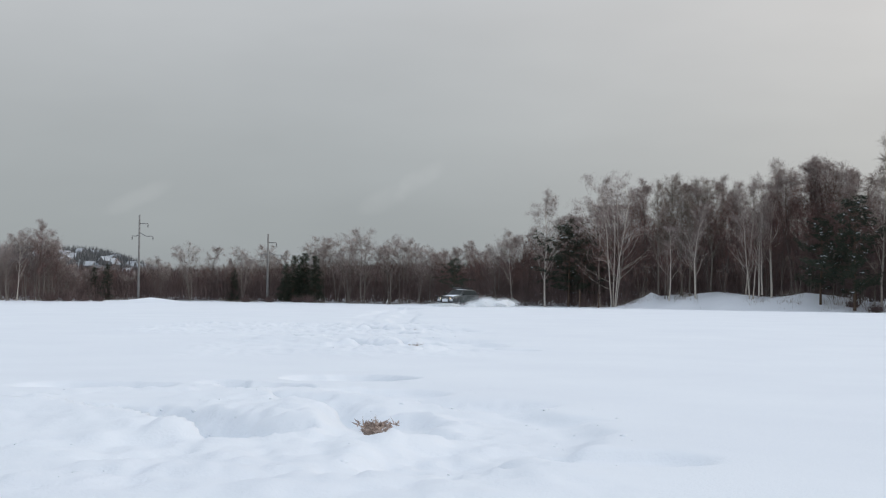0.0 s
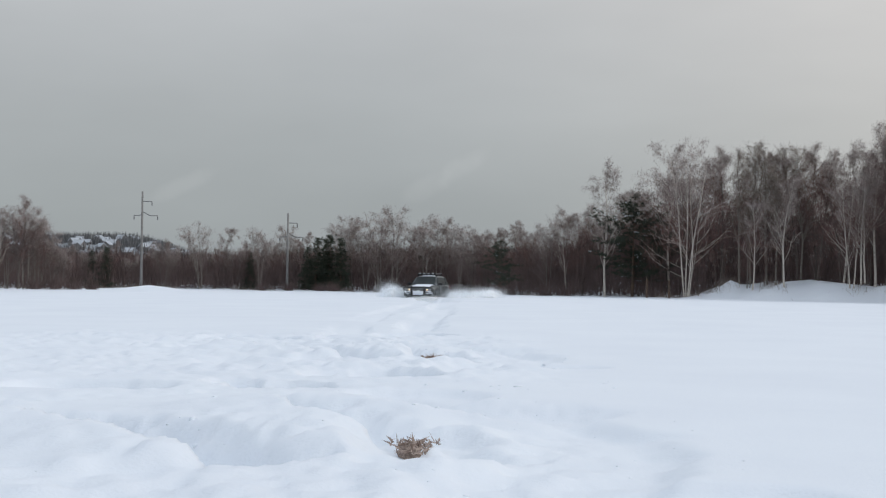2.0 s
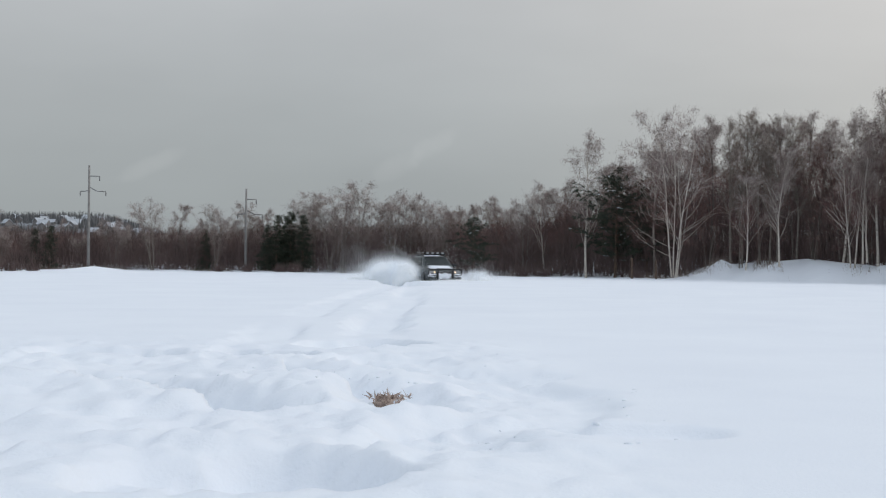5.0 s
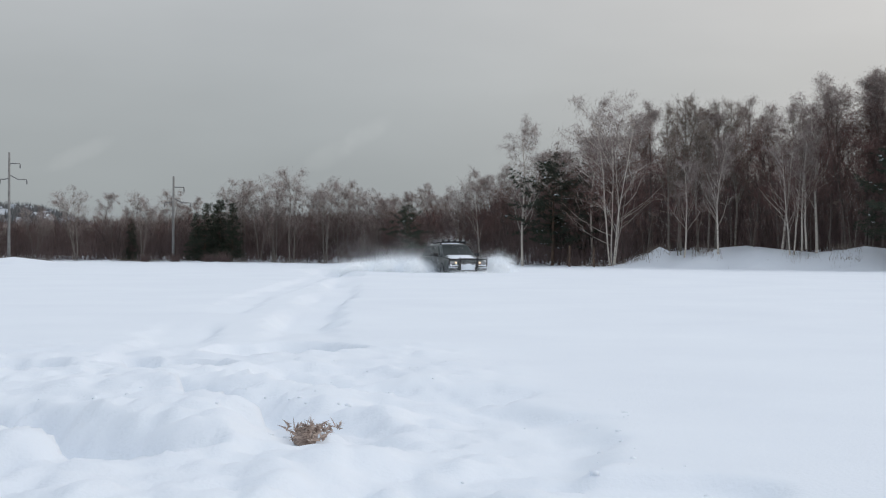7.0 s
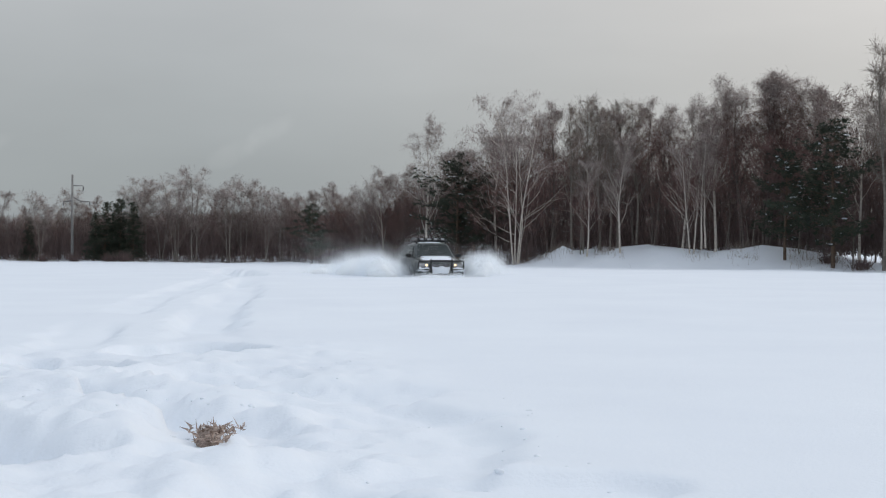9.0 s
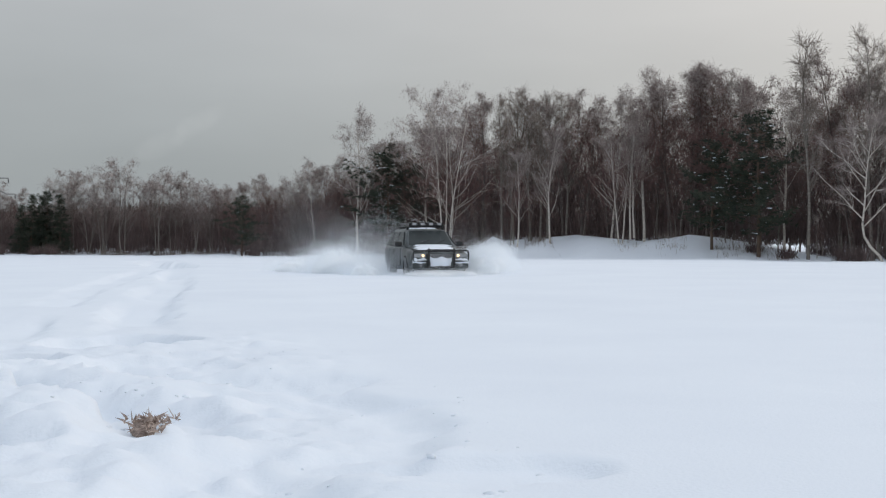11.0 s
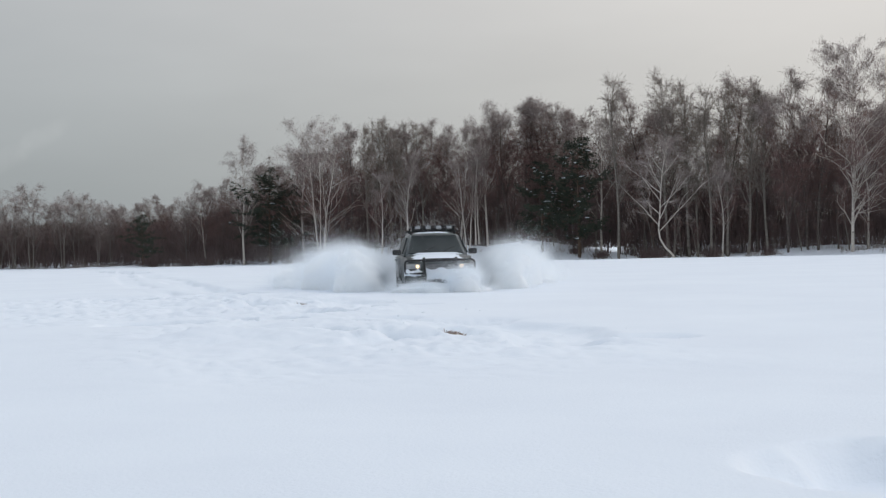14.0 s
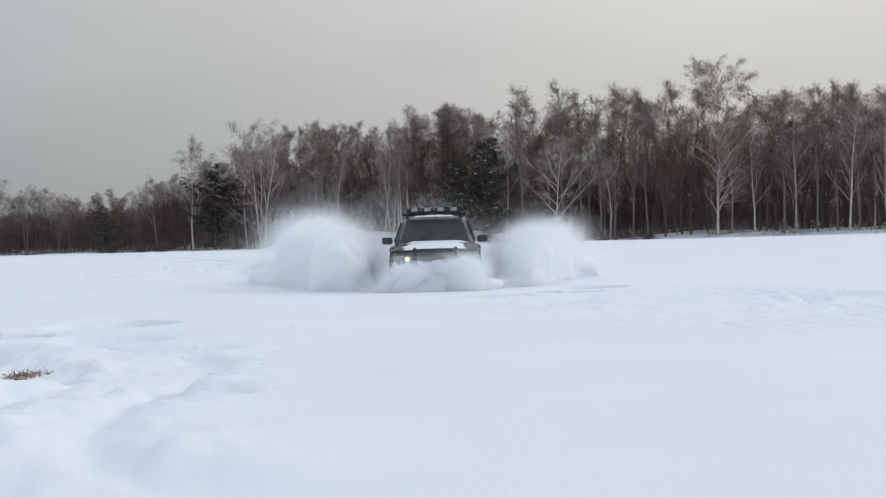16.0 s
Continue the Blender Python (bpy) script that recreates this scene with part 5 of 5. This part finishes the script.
def billow(name, seed, wide, long, high, core, count, fuzz, lean=0.0, size=0.0064, inner=None):
    """A rigid heap of flying powder: a lumpy body with loose grains about it, thinning outwards. Foot below the snow."""
    r = np.random.default_rng(seed)
    ob = new(name)

    def shape(a, b):
        return 1 + 0.20 * fractal(np.cos(a) * 1.9 + seed * 3.1, np.sin(a) * 1.9 + b * 2.6, seed, 4)

    def spot(a, b, k):
        x, y, z = np.cos(b) * np.cos(a), np.cos(b) * np.sin(a), np.sin(b)
        skirt = 1 + 0.15 * np.maximum(-b, 0)
        x, y = np.where(b < 0, np.cos(a) * skirt, x), np.where(b < 0, np.sin(a) * skirt, y)
        return np.stack([wide * x * k + lean * np.maximum(z, 0) * high * k, long * y * k, high * np.where(b < 0, 2.2, 1.0) * z * k], -1)
    if core and not inner:
        n, m = 56, 26
        A, B = np.meshgrid(2 * np.pi * np.arange(n) / n, -0.9 + (np.pi / 2 + 0.9) * np.arange(m + 1) / m)
        v = spot(A.ravel(), B.ravel(), 0.84 * core * shape(A.ravel(), B.ravel()))
        f = [(j * n + i, j * n + (i + 1) % n, (j + 1) * n + (i + 1) % n, (j + 1) * n + i) for j in range(m) for i in range(n)]
        part("powder_body", v, f, DENSE, ob, "dense white powder", True)
    a, b = r.uniform(0, 2 * np.pi, count), np.arcsin(r.random(count) * 1.395 - 0.4)
    tongue = 0.55 + 0.9 * np.abs(fractal(a * 2.3, b * 3.0 + seed, seed + 9, 3))
    k = shape(a, b) * ((inner or core * 0.86) + np.abs(r.normal(size=count)) * fuzz * tongue)
    grains("powder_grain_cloud", spot(a, b, k), size * r.uniform(0.4, 1.0, count) * np.clip(((inner or core) * 1.25 / k) ** 1.6, 0.35, 1.1), r, ob, "loose flying snow")
    ob["tall"] = high * 0.95
    return tagged(ob, "cloud of powder snow thrown up beside the car", "snow spray", "snow spray round the car")


def mist(name, seed, wide, long, high, count, size):
    """Thin drifting powder, thickest near the ground."""
    r = np.random.default_rng(seed)
    ob = new(name)
    y = r.random(count) ** 1.3
    x = wide * r.normal(size=count) * (0.35 + 0.4 * y)
    z = high * r.random(count) ** 1.8 * (0.5 + 0.5 * y) * (0.75 + 0.6 * fractal(x * 0.9, y * long * 0.5, seed, 3))
    grains("powder_grain_cloud", np.stack([x, long * y, z], 1), size * r.uniform(0.4, 1.0, count), r, ob, "fine drifting snow")
    ob["tall"] = high
    return tagged(ob, "thin veil of snow dust hanging behind the car", "snow dust", "snow spray round the car")


# each cloud: place in the car's space, and how far it stands out of the snow time by time
CLOUDS = [
    # the car's right-hand side
    (billow("snow_spray", 1, 1.25, 1.5, 1.08, 0.60, 125000, 0.25, -0.25), -1.75, -0.6, 0, [(0, 0.2), (1.5, 0.45), (2, .95), (3, 1.0), (5.5, 1.1), (6, .85), (7, .7), (8, .95), (8.5, .8), (11, .55), (12, .8), (12.5, .95), (13.5, .95), (14.5, 1.0), (16, 1.05)]),
    (billow("snow_spray", 2, 1.6, 2.0, 1.15, 0.58, 125000, 0.26, -0.2), -2.3, 1.2, 25, [(0, 0.0), (1.5, 0.2), (2, .5), (3, .75), (5.5, 1.05), (6, .8), (7, .6), (8, .8), (8.5, .75), (11, .75), (12, .75), (12.5, .95), (13.5, .9), (14.5, 1.0), (15.5, 1.05), (16, 1.15)]),
    (billow("snow_spray", 3, 1.7, 2.2, 0.9, 0.64, 80000, 0.24, -0.3), -3.0, 3.4, 0, [(0, 0.1), (1.5, 0.1), (3, .2), (5.5, .7), (7, .55), (8, .5), (11, .7), (12, .75), (13, .8), (14.5, .8), (16, .95)]),
    # the car's left-hand side
    (billow("snow_spray", 4, 1.0, 1.4, 1.08, 0.60, 125000, 0.25, 0.25), 1.65, -0.7, 0, [(0, 0.5), (1.5, 0.6), (2, .6), (3, .5), (5.5, .6), (6, .9), (7, .7), (8, .95), (8.5, .7), (11, .85), (11.5, .9), (12, .8), (13, .8), (13.5, .75), (14, .9), (14.5, .9), (16, .95)]),
    (billow("snow_spray", 5, 1.3, 1.8, 1.1, 0.58, 125000, 0.26, 0.25), 2.1, 1.0, -20, [(0, 0.8), (1.5, 0.85), (2, .7), (3, .55), (5.5, .3), (6, .6), (7, .6), (8, .8), (8.5, .75), (11, .9), (11.5, .95), (12, .8), (13, .85), (13.5, .85), (14, .95), (16, 1.0)]),
    (billow("snow_spray", 6, 1.5, 2.0, 0.85, 0.62, 80000, 0.24, 0.3), 2.7, 3.2, 0, [(0, 0.85), (1, .95), (1.5, 0.95), (2, .8), (3, .5), (5.5, .3), (7, .5), (8, .6), (11, .6), (13, .7), (14.5, .75), (16, .9)]),
    # before the bumper
    (billow("snow_spray", 7, 0.85, 0.55, 0.55, 0.44, 90000, 0.36, 0.0, 0.005), -0.45, -2.75, 0, [(0, .1), (5.5, .4), (8, .4), (11, .45), (12, .9), (12.5, .6), (13.5, .75), (14, .7), (15, .7), (15.5, 1.0), (16, 1.3)]),
    (billow("snow_spray", 8, 0.85, 0.55, 0.58, 0.44, 90000, 0.36, 0.0, 0.005), 0.5, -2.75, 0, [(0, .1), (5.5, .4), (6, 1.2), (6.5, .5), (8, .5), (11, .5), (12, 1.2), (12.5, .8), (13.5, .85), (14, 1.35), (14.5, .8), (15, .8), (15.5, 1.1), (16, 1.35)]),
    (billow("snow_spray", 13, 1.7, 0.9, 0.34, 0.75, 50000, 0.22, 0.0, 0.005), 0.0, -2.2, 0, [(0, .4), (3, .45), (5.5, .5), (8, .55), (11, .8), (12, 1.0), (16, 1.1)]),
    # dust: over the roof, trailing behind
    (billow("snow_dust", 9, 1.15, 1.7, 1.36, 0.8, 110000, 0.30, 0.0, 0.0045, 0.80), 0.0, 0.9, 0, [(0, .0), (3, .2), (5.5, .75), (6.5, 1.12), (7, 1.0), (8.5, 1.0), (11, 1.05), (12.5, 1.12), (14, 1.05), (14.5, 1.25), (16, 1.1)]),
    (billow("snow_dust", 14, 1.3, 1.2, 2.0, 0.8, 90000, 0.22, 0.0, 0.0075, 0.62), 0.0, 3.2, 0, [(0, 0.0), (3, .1), (5.5, .4), (6, .5), (8.5, .58), (11, .62), (12.5, .8), (14, .75), (14.5, 1.0), (15, .86), (16, .9)]),
    (mist("snow_dust", 10, 2.6, 7.0, 2.3, 210000, 0.0050), -2.0, 1.0, -12, [(0, .1), (1.5, .15), (3, .4), (5.5, 1.0), (6, .95), (7, .75), (8, .7), (11, .95), (12.5, .95), (14.5, .8), (16, .95)]),
    (mist("snow_dust", 11, 2.4, 8.0, 1.5, 160000, 0.0050), 1.8, 1.0, 12, [(0, .5), (1, .85), (1.5, .9), (2, .7), (3, .4), (5.5, .4), (7, .5), (8, .6), (11, .8), (12.5, .75), (14.5, .7), (16, .95)]),
]


def motions():
    car_rows = [(t, pose(x, y, z, 0, 0, turn)) for t, x, y, z, turn in DRIVE]
    walk(car, car_rows)
    times = [r[0] for r in DRIVE]
    cols = [[r[k] for r in DRIVE] for k in range(1, 5)]
    steps = sorted(set(times) | {round(k * 0.25, 2) for k in range(65)})
    late = (1.15, 1.15, 0.9, 1.1, 1.1, 0.8, 0.6, 0.6, 0.2, 0, 0, 0.3, 0.3)
    for n, (cloud, ox, oy, turn, grow) in enumerate(CLOUDS):
        tall = cloud["tall"]
        rows = []
        for t in steps:
            x, y, z, a = (float(np.interp(t, times, c)) for c in cols)
            up = float(np.interp(t, [g[0] for g in grow], [g[1] for g in grow]))
            up += late[n] * float(np.interp(t, (4.5, 5.5, 8, 11, 12.5, 16), (0, 0.26, 0.28, 0.22, 0.32, 0.42)))
            up += 0.06 * math.sin(5.1 * t + n * 1.9) * min(1, up * 2)
            rows.append((t, pose(x, y, 0.0, 0, 0, a) @ pose(ox, oy + 0.12 * math.sin(3.3 * t + n), tall * (up - 1) - 0.06, 2 * math.sin(2.7 * t + n), 2 * math.sin(3.9 * t + 2 * n), turn + 6 * math.sin(1.7 * t + n))))
        walk(cloud, rows)


motions()
